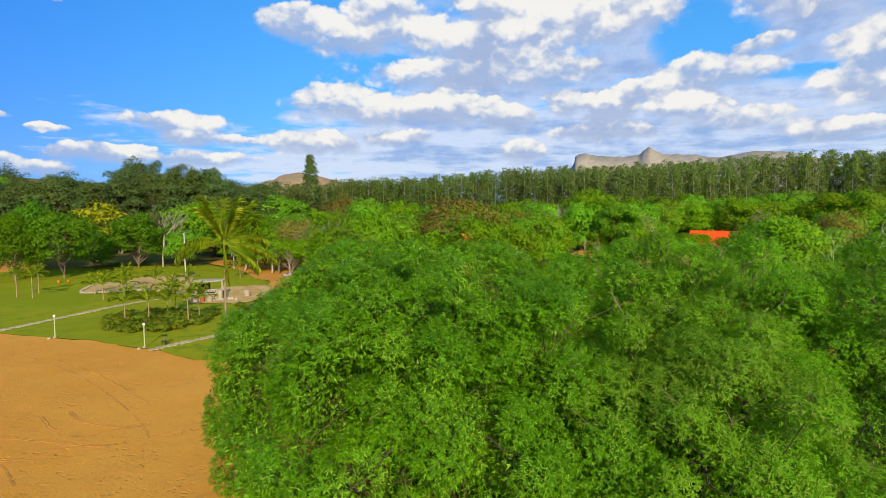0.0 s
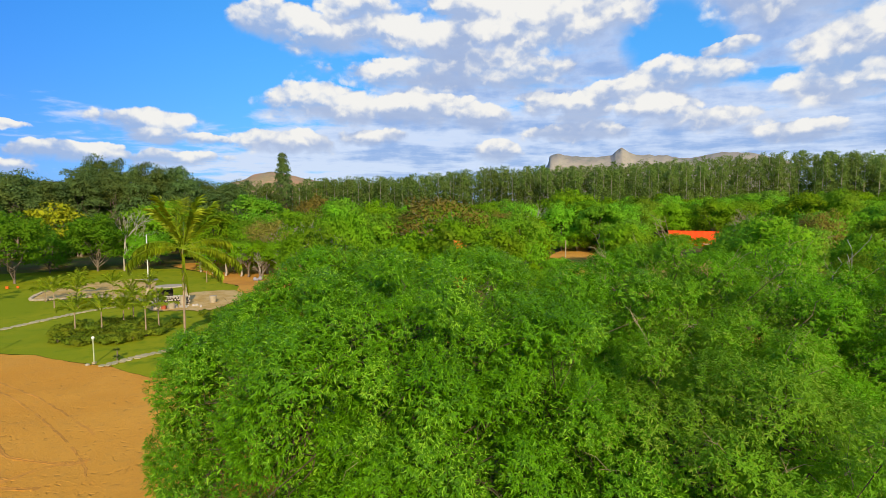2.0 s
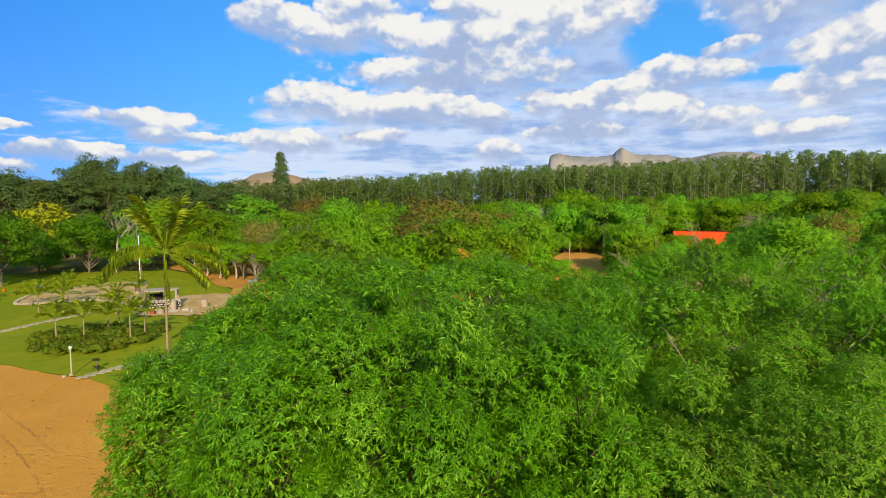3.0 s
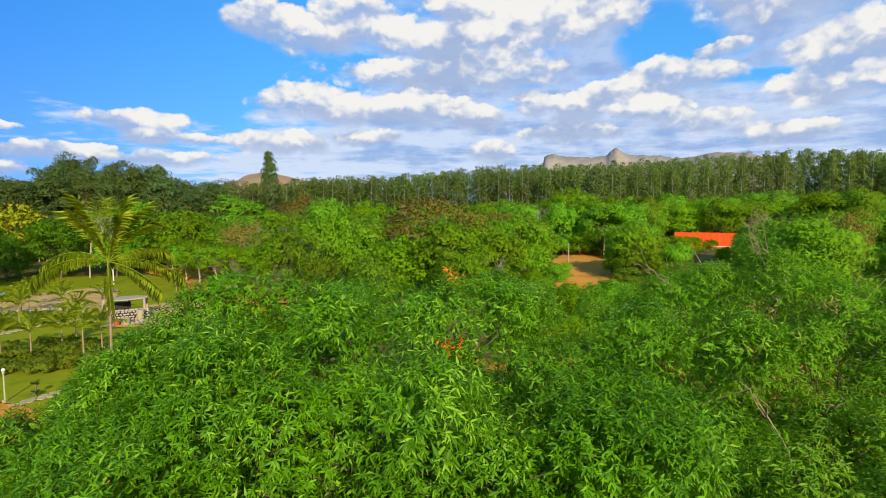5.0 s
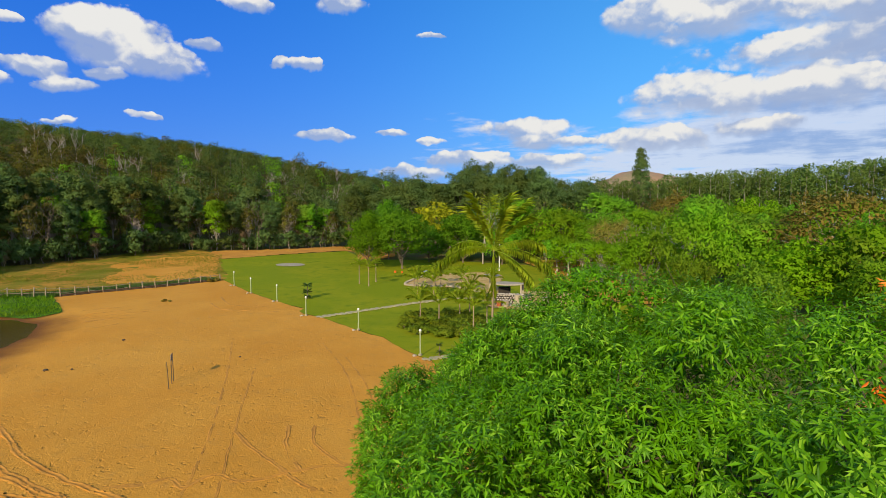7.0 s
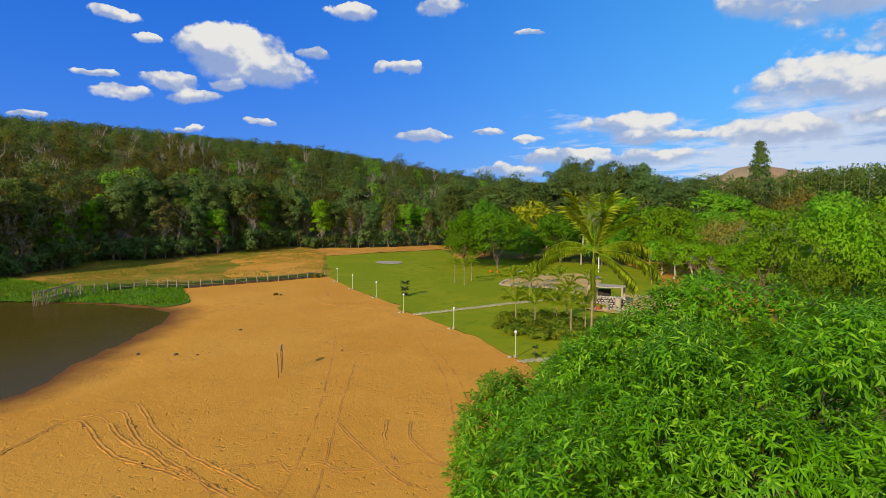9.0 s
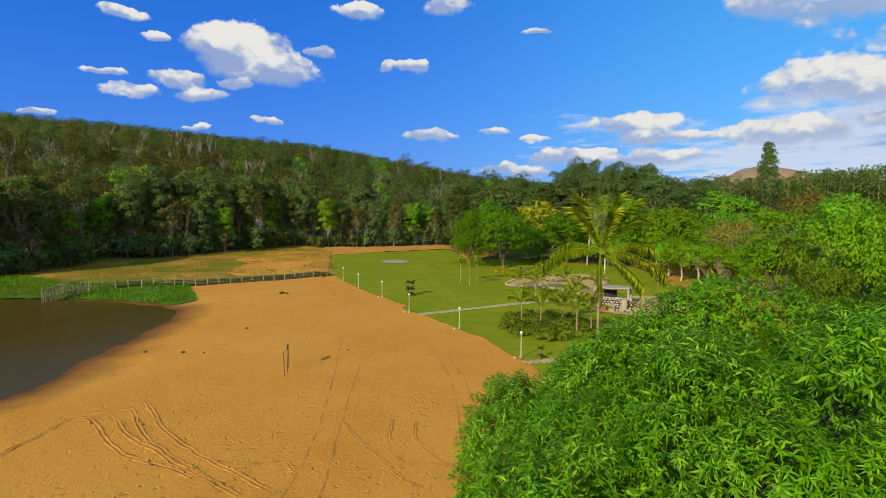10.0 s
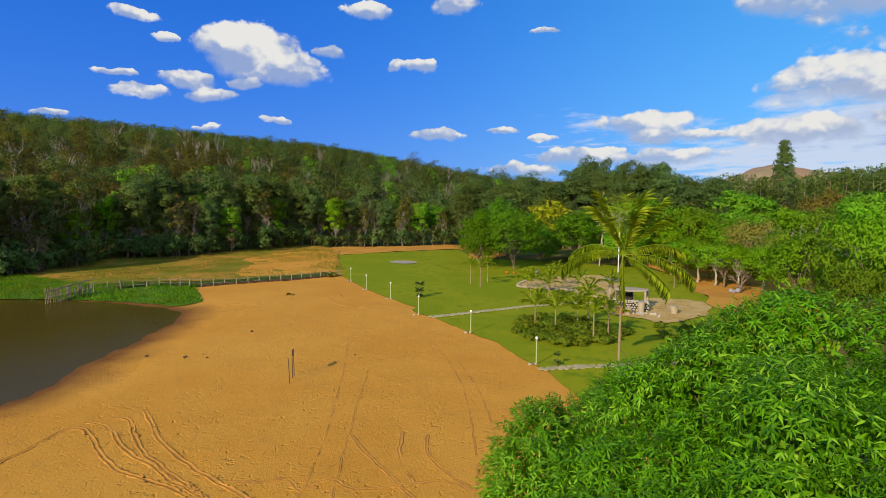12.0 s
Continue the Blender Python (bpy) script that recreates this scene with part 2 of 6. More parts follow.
def sand_material():
    m, n = material("beach_sand")
    pos = place(n)
    broad, mid, fine = n.noise(pos, 0.09, 4.0, 0.6), n.noise(pos, 0.8, 5.0, 0.65), n.noise(pos, 9.0, 5.0, 0.7)
    col = n.mix(n.ramp(broad, 0.3, 0.7), (0.600, 0.260, 0.028, 1), (0.665, 0.315, 0.042, 1))
    col = n.mix(n.ramp(mid, 0.52, 0.75, True, 0, 0.35), col, (0.45, 0.235, 0.055, 1))
    z = n.add("ShaderNodeSeparateXYZ", 2, Vector=pos)
    wet = n.ramp(n.math("MULTIPLY_ADD", mid, 0.08, z), -0.02, -0.26)
    col = n.mix(wet, col, (0.17, 0.065, 0.012, 1))
    dents = n.add("ShaderNodeTexVoronoi", 0, Vector=n.add("ShaderNodeVectorMath", op="ADD", i0=pos, i1=n.noise(pos, 2.0, 2.0, out=1)), Scale=1.9)
    trodden = n.ramp(n.noise(pos, 0.17, 3.0, 0.6), 0.40, 0.62)
    dent_shade = n.math("MULTIPLY", n.ramp(dents, 0.30, 0.12), n.math("MULTIPLY_ADD", trodden, 0.8, 0.2))
    grit = n.ramp(n.noise(pos, 4.5, 4.0, 0.75), 0.58, 0.72)
    # trodden dents get shade in the colour, besides their relief in the bump
    col = n.mix(n.math("MULTIPLY", dent_shade, 0.30), col, (0.26, 0.125, 0.03, 1))
    col = n.mix(n.ramp(fine, 0.50, 0.72, True, 0, 0.32), col, (0.36, 0.165, 0.03, 1))
    col = n.mix(n.math("MULTIPLY", grit, 0.30), col, (0.30, 0.145, 0.035, 1))
    h = n.math("ADD", n.math("MULTIPLY", mid, 0.9), n.math("MULTIPLY_ADD", dent_shade, -0.9, n.math("MULTIPLY_ADD", grit, -0.5, n.math("MULTIPLY", fine, 0.75))))
    finish(n, col, n.math("MULTIPLY_ADD", wet, -0.15, 0.92), h, 0.6, 0.11, spec=0.12)
    return m


def ground_material(name, a, b, c, scale=0.3, bump=0.06, rough=0.95):
    """Three earth or grass colours in patches, with grain."""
    m, n = material(name)
    pos = place(n)
    big, mid, fine = n.noise(pos, scale, 5.0, 0.62, 0.4), n.noise(pos, scale * 7, 4.0, 0.65), n.noise(pos, 14.0, 4.0, 0.7)
    col = n.mix(n.ramp(big, 0.40, 0.60), (*a, 1), (*b, 1))
    col = n.mix(n.ramp(n.math("MULTIPLY_ADD", mid, 0.7, n.math("MULTIPLY", big, 0.3)), 0.50, 0.66), col, (*c, 1))
    col = n.mix(n.ramp(fine, 0.3, 0.7, True, 0, 0.35), col, n.mix(0.5, col, (0.02, 0.03, 0.005, 1)))
    finish(n, col, rough, n.math("MULTIPLY_ADD", mid, 1.0, n.math("MULTIPLY", fine, 0.5)), 0.6, bump, spec=0.06)
    return m


def water_material():
    m, n = material("lake_water")
    pos = n.add("ShaderNodeMapping", Vector=place(n), Rotation=(0, 0, 0.5), Scale=(1, 2.2, 1))
    h = n.math("ADD", n.noise(pos, 1.6, 3.0, 0.5), n.math("MULTIPLY", n.noise(pos, 6.0, 3.0, 0.6), 0.3))
    deep = n.mix(n.noise(pos, 0.08, 2.0), (0.070, 0.050, 0.007, 1), (0.088, 0.062, 0.009, 1))
    finish(n, deep, 0.10, h, 0.35, 0.05, spec=0.02)
    return m


def plain_material(name, a, b, rough=0.6, scale=5.0, bump=0.01, metallic=0.0):
    """Two close tones in a grain with some blots."""
    m, n = material(name)
    pos = place(n)
    grain, blot = n.noise(pos, scale * 4, 4.0, 0.65), n.noise(pos, scale * 0.5, 3.0)
    col = n.mix(n.ramp(n.math("MULTIPLY_ADD", grain, 0.5, n.math("MULTIPLY", blot, 0.5)), 0.35, 0.65), (*a, 1), (*b, 1))
    finish(n, col, rough, grain, 0.4, bump, metallic)
    return m


M = {
    "sand": sand_material(),
    # churned sand, with the shade of the ruts put into its darker colour
    "rut": plain_material("churned_shaded_sand", (0.42, 0.180, 0.022), (0.60, 0.262, 0.034), 0.95, 0.9, 0.05),
    "water": water_material(),
    "ground": ground_material("forest_floor", (0.15, 0.11, 0.04), (0.12, 0.16, 0.025), (0.24, 0.14, 0.05), 0.12),
    "lawn": ground_material("mown_lawn", (0.215, 0.260, 0.006), (0.275, 0.290, 0.008), (0.155, 0.220, 0.006), 0.07, 0.03),
    "meadow": ground_material("dry_meadow", (0.21, 0.195, 0.016), (0.50, 0.25, 0.040), (0.12, 0.16, 0.010), 0.11, 0.10),
    "marsh": ground_material("marsh_grass", (0.07, 0.16, 0.012), (0.10, 0.19, 0.016), (0.05, 0.11, 0.01), 0.3, 0.12),
    "dirt": ground_material("orange_dirt", (0.64, 0.31, 0.055), (0.56, 0.25, 0.045), (0.48, 0.23, 0.06), 0.2, 0.06),
    "court": ground_material("pale_paving", (0.60, 0.41, 0.165), (0.54, 0.34, 0.105), (0.36, 0.25, 0.08), 0.5, 0.02),
    "hill": ground_material("far_hillside", (0.50, 0.30, 0.17), (0.36, 0.29, 0.15), (0.56, 0.33, 0.19), 0.012, 5.0),
    # paler than bare rock: distance haze is put into the base colour
    "rock": ground_material("hazed_far_rock", (0.45, 0.39, 0.29), (0.38, 0.33, 0.26), (0.30, 0.30, 0.22), 0.006, 9.0),
    "stone": plain_material("pale_stone", (0.46, 0.38, 0.25), (0.33, 0.27, 0.18), 0.85, 1.5, 0.03),
    "pale_boulder": plain_material("pale_boulder", (0.50, 0.44, 0.36), (0.33, 0.29, 0.22), 0.9, 1.6, 0.03),
    "sack_cloth": plain_material("grey_sack_cloth", (0.33, 0.31, 0.33), (0.25, 0.24, 0.27), 0.9, 3.0, 0.02),
    "blue_cloth": plain_material("grey_blue_cloth", (0.22, 0.27, 0.36), (0.16, 0.20, 0.28), 0.8, 3.0, 0.02),
    "orange_plastic": plain_material("orange_plastic", (0.80, 0.16, 0.02), (0.72, 0.13, 0.02), 0.45, 3.0, 0.002),
    "path_stone": plain_material("worn_path_stone", (0.44, 0.36, 0.20), (0.33, 0.29, 0.14), 0.9, 1.2, 0.03),
    "near_leaf": leaf_material("broad_glossy_leaf", (0.036, 0.130, 0.001), (0.190, 0.475, 0.003), (0.32, 0.58, 0.03), 0.48, 0.36, 0.68, 0.20, None, 0.05),
    "olive_leaf": leaf_material("olive_leaf", (0.085, 0.305, 0.004), (0.250, 0.590, 0.008), (0.34, 0.46, 0.05), 0.5, 0.42, 0.55, 0.18, (0.23, 0.41, 0.02), 0.05),
    "rust_leaf": leaf_material("rust_leaf", (0.72, 0.21, 0.02), (0.92, 0.34, 0.03), None, 0.5, 0.3),
    "park_leaf": leaf_material("park_leaf", (0.062, 0.205, 0.010), (0.155, 0.390, 0.018), None, 0.7, 0.45, 0.5, 0.08, (0.15, 0.33, 0.02), 0.8),
    "straw_leaf": leaf_material("straw_leaf", (0.34, 0.25, 0.07), (0.46, 0.36, 0.14), None, 0.8, 0.3, 0.6, 0.06),
    # valley leaves: lightness and blue raised, which puts distance haze into the colour
    "mid_leaf": leaf_material("tree_leaf", (0.156, 0.410, 0.022), (0.276, 0.610, 0.034), None, 0.75, 0.56, 0.4, 0.05, (0.27, 0.42, 0.045), 0.8),
    "bright_leaf": leaf_material("sunny_leaf", (0.184, 0.460, 0.022), (0.312, 0.670, 0.034), None, 0.75, 0.56, 0.4, 0.05, (0.26, 0.42, 0.03), 0.8),
    # forest, plantation and stand leaves: paler and bluer, with haze in the colour
    "dark_leaf": leaf_material("forest_leaf", (0.090, 0.165, 0.050), (0.160, 0.255, 0.066), None, 0.75, 0.40, 0.4, 0.06, (0.15, 0.16, 0.03)),
    "euc_leaf": leaf_material("eucalyptus_leaf", (0.170, 0.310, 0.070), (0.240, 0.400, 0.095), None, 0.8, 0.50, 0.4, 0.04, (0.19, 0.27, 0.065)),
    "stand_leaf": leaf_material("tall_stand_leaf", (0.092, 0.170, 0.054), (0.160, 0.265, 0.072), None, 0.75, 0.40, 0.4, 0.06, (0.17, 0.21, 0.04), 0.6),
    "olive_wood_leaf": leaf_material("olive_brown_leaf", (0.115, 0.125, 0.020), (0.200, 0.200, 0.032), None, 0.75, 0.36, 0.5, 0.06, (0.22, 0.17, 0.05)),
    "brown_leaf": leaf_material("brownish_leaf", (0.23, 0.205, 0.036), (0.36, 0.315, 0.056), None, 0.7, 0.3, 0.5, 0.08),
    "vine_leaf": leaf_material("dry_vine", (0.16, 0.125, 0.06), (0.27, 0.215, 0.10), None, 0.8, 0.3, 0.5, 0.05),
    "gold_leaf": leaf_material("golden_leaf", (0.27, 0.33, 0.012), (0.48, 0.46, 0.015), None, 0.7, 0.25, 0.4, 0.08, None, 0.2),
    "palm_leaf": leaf_material("palm_leaflet", (0.30, 0.45, 0.018), (0.58, 0.70, 0.04), None, 0.45, 0.48, 0.7, 0.25, None, 0.4),
    "young_palm_leaf": leaf_material("young_palm_leaflet", (0.29, 0.43, 0.016), (0.54, 0.64, 0.035), None, 0.45, 0.40, 0.7, 0.25, None, 0.4),
    "bush_leaf": leaf_material("bush_leaf", (0.105, 0.185, 0.012), (0.230, 0.290, 0.022), None, 0.7, 0.3, 0.5, 0.08, None, 0.6),
    "dry_blade": leaf_material("dry_grass_blade", (0.19, 0.24, 0.02), (0.34, 0.32, 0.05), None, 0.7, 0.3, 0.5, 0.08),
    "reed": leaf_material("reed_blade", (0.09, 0.24, 0.008), (0.17, 0.36, 0.014), None, 0.6, 0.38, 0.6, 0.10, (0.22, 0.30, 0.02)),
    "near_bark": bark_material("dark_bark", (0.060, 0.050, 0.024), (0.14, 0.115, 0.060)),
    "bark": bark_material("grey_brown_bark", (0.10, 0.075, 0.05), (0.26, 0.20, 0.14)),
    "pale_bark": bark_material("pale_bark", (0.29, 0.245, 0.18), (0.48, 0.42, 0.34)),
    "palm_bark": bark_material("palm_bark", (0.24, 0.17, 0.10), (0.38, 0.28, 0.17), 9.0),
    "twig": bark_material("dry_twig", (0.26, 0.19, 0.10), (0.42, 0.32, 0.19)),
    "white_paint": plain_material("white_paint", (0.80, 0.78, 0.70), (0.70, 0.68, 0.60), 0.5),
    "post_paint": plain_material("pale_green_paint", (0.42, 0.47, 0.26), (0.34, 0.39, 0.21), 0.5),
    "globe": plain_material("opal_glass", (0.86, 0.85, 0.80), (0.80, 0.79, 0.73), 0.25),
    "wood": plain_material("weathered_wood", (0.22, 0.16, 0.10), (0.34, 0.26, 0.17), 0.85, 3.0),
    "post_wood": plain_material("pale_weathered_wood", (0.28, 0.22, 0.14), (0.40, 0.32, 0.21), 0.85, 3.0),
    "dark_wood": plain_material("dark_wet_wood", (0.07, 0.045, 0.025), (0.13, 0.09, 0.05), 0.85, 3.0),
    "red": plain_material("red_tarpaulin", (0.92, 0.088, 0.005), (0.84, 0.070, 0.004), 0.85, 0.6),
    # near-black colour in place of shade, inside the shelter and between wall stones
    "dark": plain_material("shade_black", (0.03, 0.025, 0.02), (0.05, 0.04, 0.03), 0.9),
    "brick": plain_material("red_clay", (0.40, 0.10, 0.04), (0.30, 0.08, 0.03), 0.8),
}


# ---- mesh helpers ----
def mesh_of(name, verts, faces, mat, smooth=False, normals=None):
    me = bpy.data.meshes.new(name)
    if isinstance(faces, np.ndarray):
        k = faces.shape[1]
        me.vertices.add(len(verts))
        me.vertices.foreach_set("co", np.asarray(verts, np.float32).ravel())
        me.loops.add(faces.size)
        me.loops.foreach_set("vertex_index", faces.astype(np.int32).ravel())
        me.polygons.add(len(faces))
        me.polygons.foreach_set("loop_start", np.arange(0, faces.size, k, dtype=np.int32))
        me.update(calc_edges=True)
        me.validate()
    else:
        me.from_pydata([tuple(v) for v in verts], [], faces)
        me.update()
    if smooth:
        me.polygons.foreach_set("use_smooth", np.ones(len(me.polygons), bool))
    if normals is not None:
        me.attributes.new("custom_normal", "FLOAT_VECTOR", "POINT").data.foreach_set("vector", np.asarray(normals, np.float32).ravel())
    me.materials.append(mat)
    return me


def child(name, me, parent, label=""):
    ob = new(name, me)
    ob.parent = parent
    if label:
        ob["label"] = label
    return ob


def part(name, bm, mat, parent, label=""):
    me = bpy.data.meshes.new(name)
    bm.to_mesh(me)
    bm.free()
    me.materials.append(mat)
    return child(name, me, parent, label)


def unit(v):
    return v / np.maximum(np.linalg.norm(v, axis=-1, keepdims=True), 1e-9)


def tubes(paths, sides=6):
    """Quads round each path: a list of (points, radii)."""
    vs, fs, base = [], [], 0
    for pts, rad in paths:
        pts = np.asarray(pts, float)
        along = unit(np.gradient(pts, axis=0))
        ref = np.where(np.abs(along[:, 2:3]) > 0.9, [[1.0, 0, 0]], [[0, 0, 1.0]])
        u = unit(np.cross(along, ref))
        w = np.cross(along, u)
        a = np.arange(sides) * 2 * np.pi / sides
        ring = pts[:, None] + (np.cos(a)[None, :, None] * u[:, None] + np.sin(a)[None, :, None] * w[:, None]) * np.asarray(rad, float)[:, None, None]
        vs.append(ring.reshape(-1, 3))
        k = len(pts)
        i, j = np.meshgrid(np.arange(k - 1), np.arange(sides), indexing="ij")
        q = np.stack([i * sides + j, i * sides + (j + 1) % sides, (i + 1) * sides + (j + 1) % sides, (i + 1) * sides + j], -1).reshape(-1, 4)
        fs.append(q + base)
        base += k * sides
    return np.concatenate(vs), np.concatenate(fs)


def leaves(c, axis, normal, length, width, bend=0.15):
    """Folded leaf blades from c along axis: two triangles each."""
    axis = unit(axis)
    side = unit(np.cross(axis, normal))
    up = np.cross(side, axis)
    length, width = np.asarray(length)[:, None], np.asarray(width)[:, None]
    v = np.stack([c, c + axis * length * 0.5 + side * width * 0.5 + up * width * 0.12, c + axis * length - up * length * bend, c + axis * length * 0.5 - side * width * 0.5 + up * width * 0.12], 1)
    f = np.array([[0, 1, 2], [0, 2, 3]])
    return v.reshape(-1, 3), (f[None] + (np.arange(len(c)) * 4)[:, None, None]).reshape(-1, 3)


def sprigs(c, axis, normal, length, width, facing):
    """One small triangle each: leaf sprays for crowns that stay far off. facing: the outward way of the spray it belongs to."""
    axis = unit(axis)
    side = unit(np.cross(axis, normal)) * np.asarray(width)[:, None] * 0.5
    side *= np.where((np.cross(side, axis) * facing).sum(1) < 0, -1.0, 1.0)[:, None]
    v = np.stack([c - side, c + side, c + axis * np.asarray(length)[:, None]], 1)
    return v.reshape(-1, 3), np.arange(len(c) * 3).reshape(-1, 3), np.repeat(facing, 3, 0)


def blades(c, axis, normal, length, width, bend=0.2):
    """Long pointed leaves, folded along the rib and bent down: four triangles each."""
    axis = unit(axis)
    side = unit(np.cross(axis, normal))
    up = np.cross(side, axis)
    length, width = np.asarray(length)[:, None], np.asarray(width)[:, None]
    rib = c + axis * length * 0.55 - up * length * bend * 0.25
    lift = up * width * 0.13
    v = np.stack([c, c + axis * length * 0.38 + side * width * 0.5 + lift, rib, c + axis * length * 0.38 - side * width * 0.5 + lift, c + axis * length - up * length * bend], 1)
    f = np.array([[0, 1, 2], [0, 2, 3], [1, 4, 2], [3, 2, 4]])
    return v.reshape(-1, 3), (f[None] + (np.arange(len(c)) * 5)[:, None, None]).reshape(-1, 3)


def join(chunks):
    vs, fs, base = [], [], 0
    for v, f in chunks:
        vs.append(v)
        fs.append(f + base)
        base += len(v)
    return np.concatenate(vs), np.concatenate(fs)


def ball(rng, n):
    return unit(rng.normal(size=(n, 3)))


# ---- lie of the land ----
def smooth(t):
    t = np.clip(t, 0, 1)
    return t * t * (3 - 2 * t)


def curve(points, closed=True, step=6):
    """A smooth line through points."""
    p = np.asarray(points, float)
    n = len(p)
    out = []
    for i in range(n if closed else n - 1):
        a, b, c, d = (p[(i + k) % n] if closed else p[min(max(i + k, 0), n - 1)] for k in (-1, 0, 1, 2))
        for t in np.arange(step) / step:
            out.append(0.5 * (2 * b + (c - a) * t + (2 * a - 5 * b + 4 * c - d) * t * t + (3 * b - a - 3 * c + d) * t**3))
    if not closed:
        out.append(p[-1])
    return np.array(out)


def inside(poly, x, y):
    """Signed distance to a polygon, positive inside."""
    x, y = np.asarray(x, float), np.asarray(y, float)
    best, odd = np.full(x.shape, 1e9), np.zeros(x.shape, bool)
    for (ax, ay), (bx, by) in zip(poly, np.roll(poly, -1, 0)):
        dx, dy = bx - ax, by - ay
        t = np.clip(((x - ax) * dx + (y - ay) * dy) / (dx * dx + dy * dy + 1e-12), 0, 1)
        best = np.minimum(best, np.hypot(x - ax - t * dx, y - ay - t * dy))
        odd ^= ((ay > y) != (by > y)) & (x < (bx - ax) * (y - ay) / (by - ay + 1e-12) + ax)
    return np.where(odd, best, -best)


LAKE = curve([(-46.7, 19.4), (-52.6, 25.1), (-59, 30.8), (-67.5, 37.3), (-71.5, 38.6), (-77.3, 36.7), (-86.4, 31.8), (-96, 22.7), (-106, 10), (-116, -10), (-112, -45), (-70, -60), (-36, -40), (-38, -5)])


def height(x, y):
    x, y = np.asarray(x, float), np.asarray(y, float)
    west = (41 - 1.5 * smooth((y - 60) / 80) - 10 * smooth((y - 140) / 130)) * smooth((-x - 128) / 114) * smooth((y + 200) / 150)
    north = 3.0 * smooth((y - 75) / 50) * smooth((x + 15) / 45) + (1 + 11 * smooth((x - 10) / 150)) * smooth((y - 140) / 130) * smooth((x + 140) / 120)
    far = (2 + 4 * smooth(x / 150)) * smooth((y - 150) / 120) * smooth((x + 110) / 60)
    edge = inside(LAKE, x, y)
    lake = -0.25 * smooth((edge + 8.0) / 8.0) - 1.1 * smooth((edge + 1.5) / 12.0)
    return west + north + far + lake


def undulate(x, y, scale, amount, seed=0.0):
    flat = np.stack([np.ravel(x), np.ravel(y)], 1)
    return amount * np.array([noise.noise(Vector((a * scale, b * scale, seed))) for a, b in flat]).reshape(np.shape(x))


def build_ground():
    def lines(lo, hi, step, reach):
        inner = np.arange(lo, hi + step, step)
        outer = np.geomspace(8, reach, 22)
        return np.concatenate([lo - outer[::-1], inner, inner[-1] + outer])

    gx, gy = lines(-300, 300, 4.0, 4200), lines(-60, 360, 4.0, 4200)
    x, y = np.meshgrid(gx, gy, indexing="ij")
    z = height(x, y) - 0.06
    i, j = np.meshgrid(np.arange(len(gx) - 1), np.arange(len(gy) - 1), indexing="ij")
    w = len(gy)
    q = np.stack([i * w + j, (i + 1) * w + j, (i + 1) * w + j + 1, i * w + j + 1], -1).reshape(-1, 4)
    me = mesh_of("ground", np.stack([x, y, z], -1).reshape(-1, 3), q, M["ground"], True)
    tagged(new("ground", me), "brown leaf litter and patchy grass ground", "ground", kind="structure")


def sheet(name, outline, mat, label, category, lift=0.02, step=2.0, rough=0.0, scale=0.5, ragged=0.0):
    """A piece of ground with a free outline, laid on the land."""
    from mathutils.geometry import delaunay_2d_cdt
    out = np.asarray(outline, float)
    if ragged:
        fine = []
        for a, b in zip(out, np.roll(out, -1, 0)):
            k = max(1, int(np.hypot(*(b - a)) / 0.5))
            fine += [a + (b - a) * t / k for t in range(k)]
        out = np.array(fine)
        out = out + np.stack([undulate(out[:, 0], out[:, 1], 0.7, ragged, 3.0) + undulate(out[:, 0], out[:, 1], 2.1, ragged * 0.5, 5.0), undulate(out[:, 0], out[:, 1], 0.7, ragged, 9.0)], 1)
    lo, hi = out.min(0), out.max(0)
    gx, gy = np.meshgrid(np.arange(lo[0], hi[0], step), np.arange(lo[1], hi[1], step), indexing="ij")
    gx, gy = gx.ravel() + (np.arange(gx.size) % 3 - 1) * step * 0.11, gy.ravel() + (np.arange(gx.size) % 5 - 2) * step * 0.07
    keep = inside(out, gx, gy) > step * 0.35
    pts = [Vector(p) for p in out] + [Vector(p) for p in np.stack([gx[keep], gy[keep]], 1)]
    k = len(out)
    v, _, f, *_ = delaunay_2d_cdt(pts, [(a, (a + 1) % k) for a in range(k)], [], 1, 1e-4)
    v = np.array([tuple(p) for p in v])
    z = height(v[:, 0], v[:, 1]) + lift
    if rough:
        z = z + undulate(v[:, 0], v[:, 1], scale, rough) + undulate(v[:, 0], v[:, 1], scale * 3.1, rough * 0.5, 7.0)
    me = mesh_of(name, np.c_[v, z], [list(t) for t in f], mat, True)
    return tagged(new(name, me), label, category, kind="structure")


LAWN_EDGE = [(-18, 47.2), (-21.2, 48), (-23.8, 49.6), (-25.6, 51), (-27.1, 51.4), (-29.1, 52.2), (-31.3, 53.1), (-33.9, 54.6), (-38.2, 55.4), (-43.1, 56.8),
             (-46.4, 57.7), (-49.3, 57.9), (-51.2, 58.7), (-52, 60.2), (-54.5, 60.4), (-59, 61.4), (-64.8, 62.9), (-68, 63.8), (-77, 67), (-83.5, 69.4)]
FENCE = [(-92.5, 33), (-92.6, 36.5), (-92.6, 40), (-91, 42.8), (-87.4, 45.2), (-86.5, 49.8), (-85.6, 54.2), (-84.5, 58.5), (-83.7, 63.2), (-83.3, 68.7)]

build_ground()
sheet("sand_beach", np.array(LAWN_EDGE + FENCE[::-1][1:6] + [(-90, 41), (-92, 30), (-75, 20), (-62, -30), (-40, -45), (13, -45), (8, 15), (-3, 20), (-7, 28), (-7, 44)]), M["sand"],
      "orange sandy beach with tyre tracks beside the lake", "beach", 0.03, 1.0, 0.05, 0.35, 0.10)
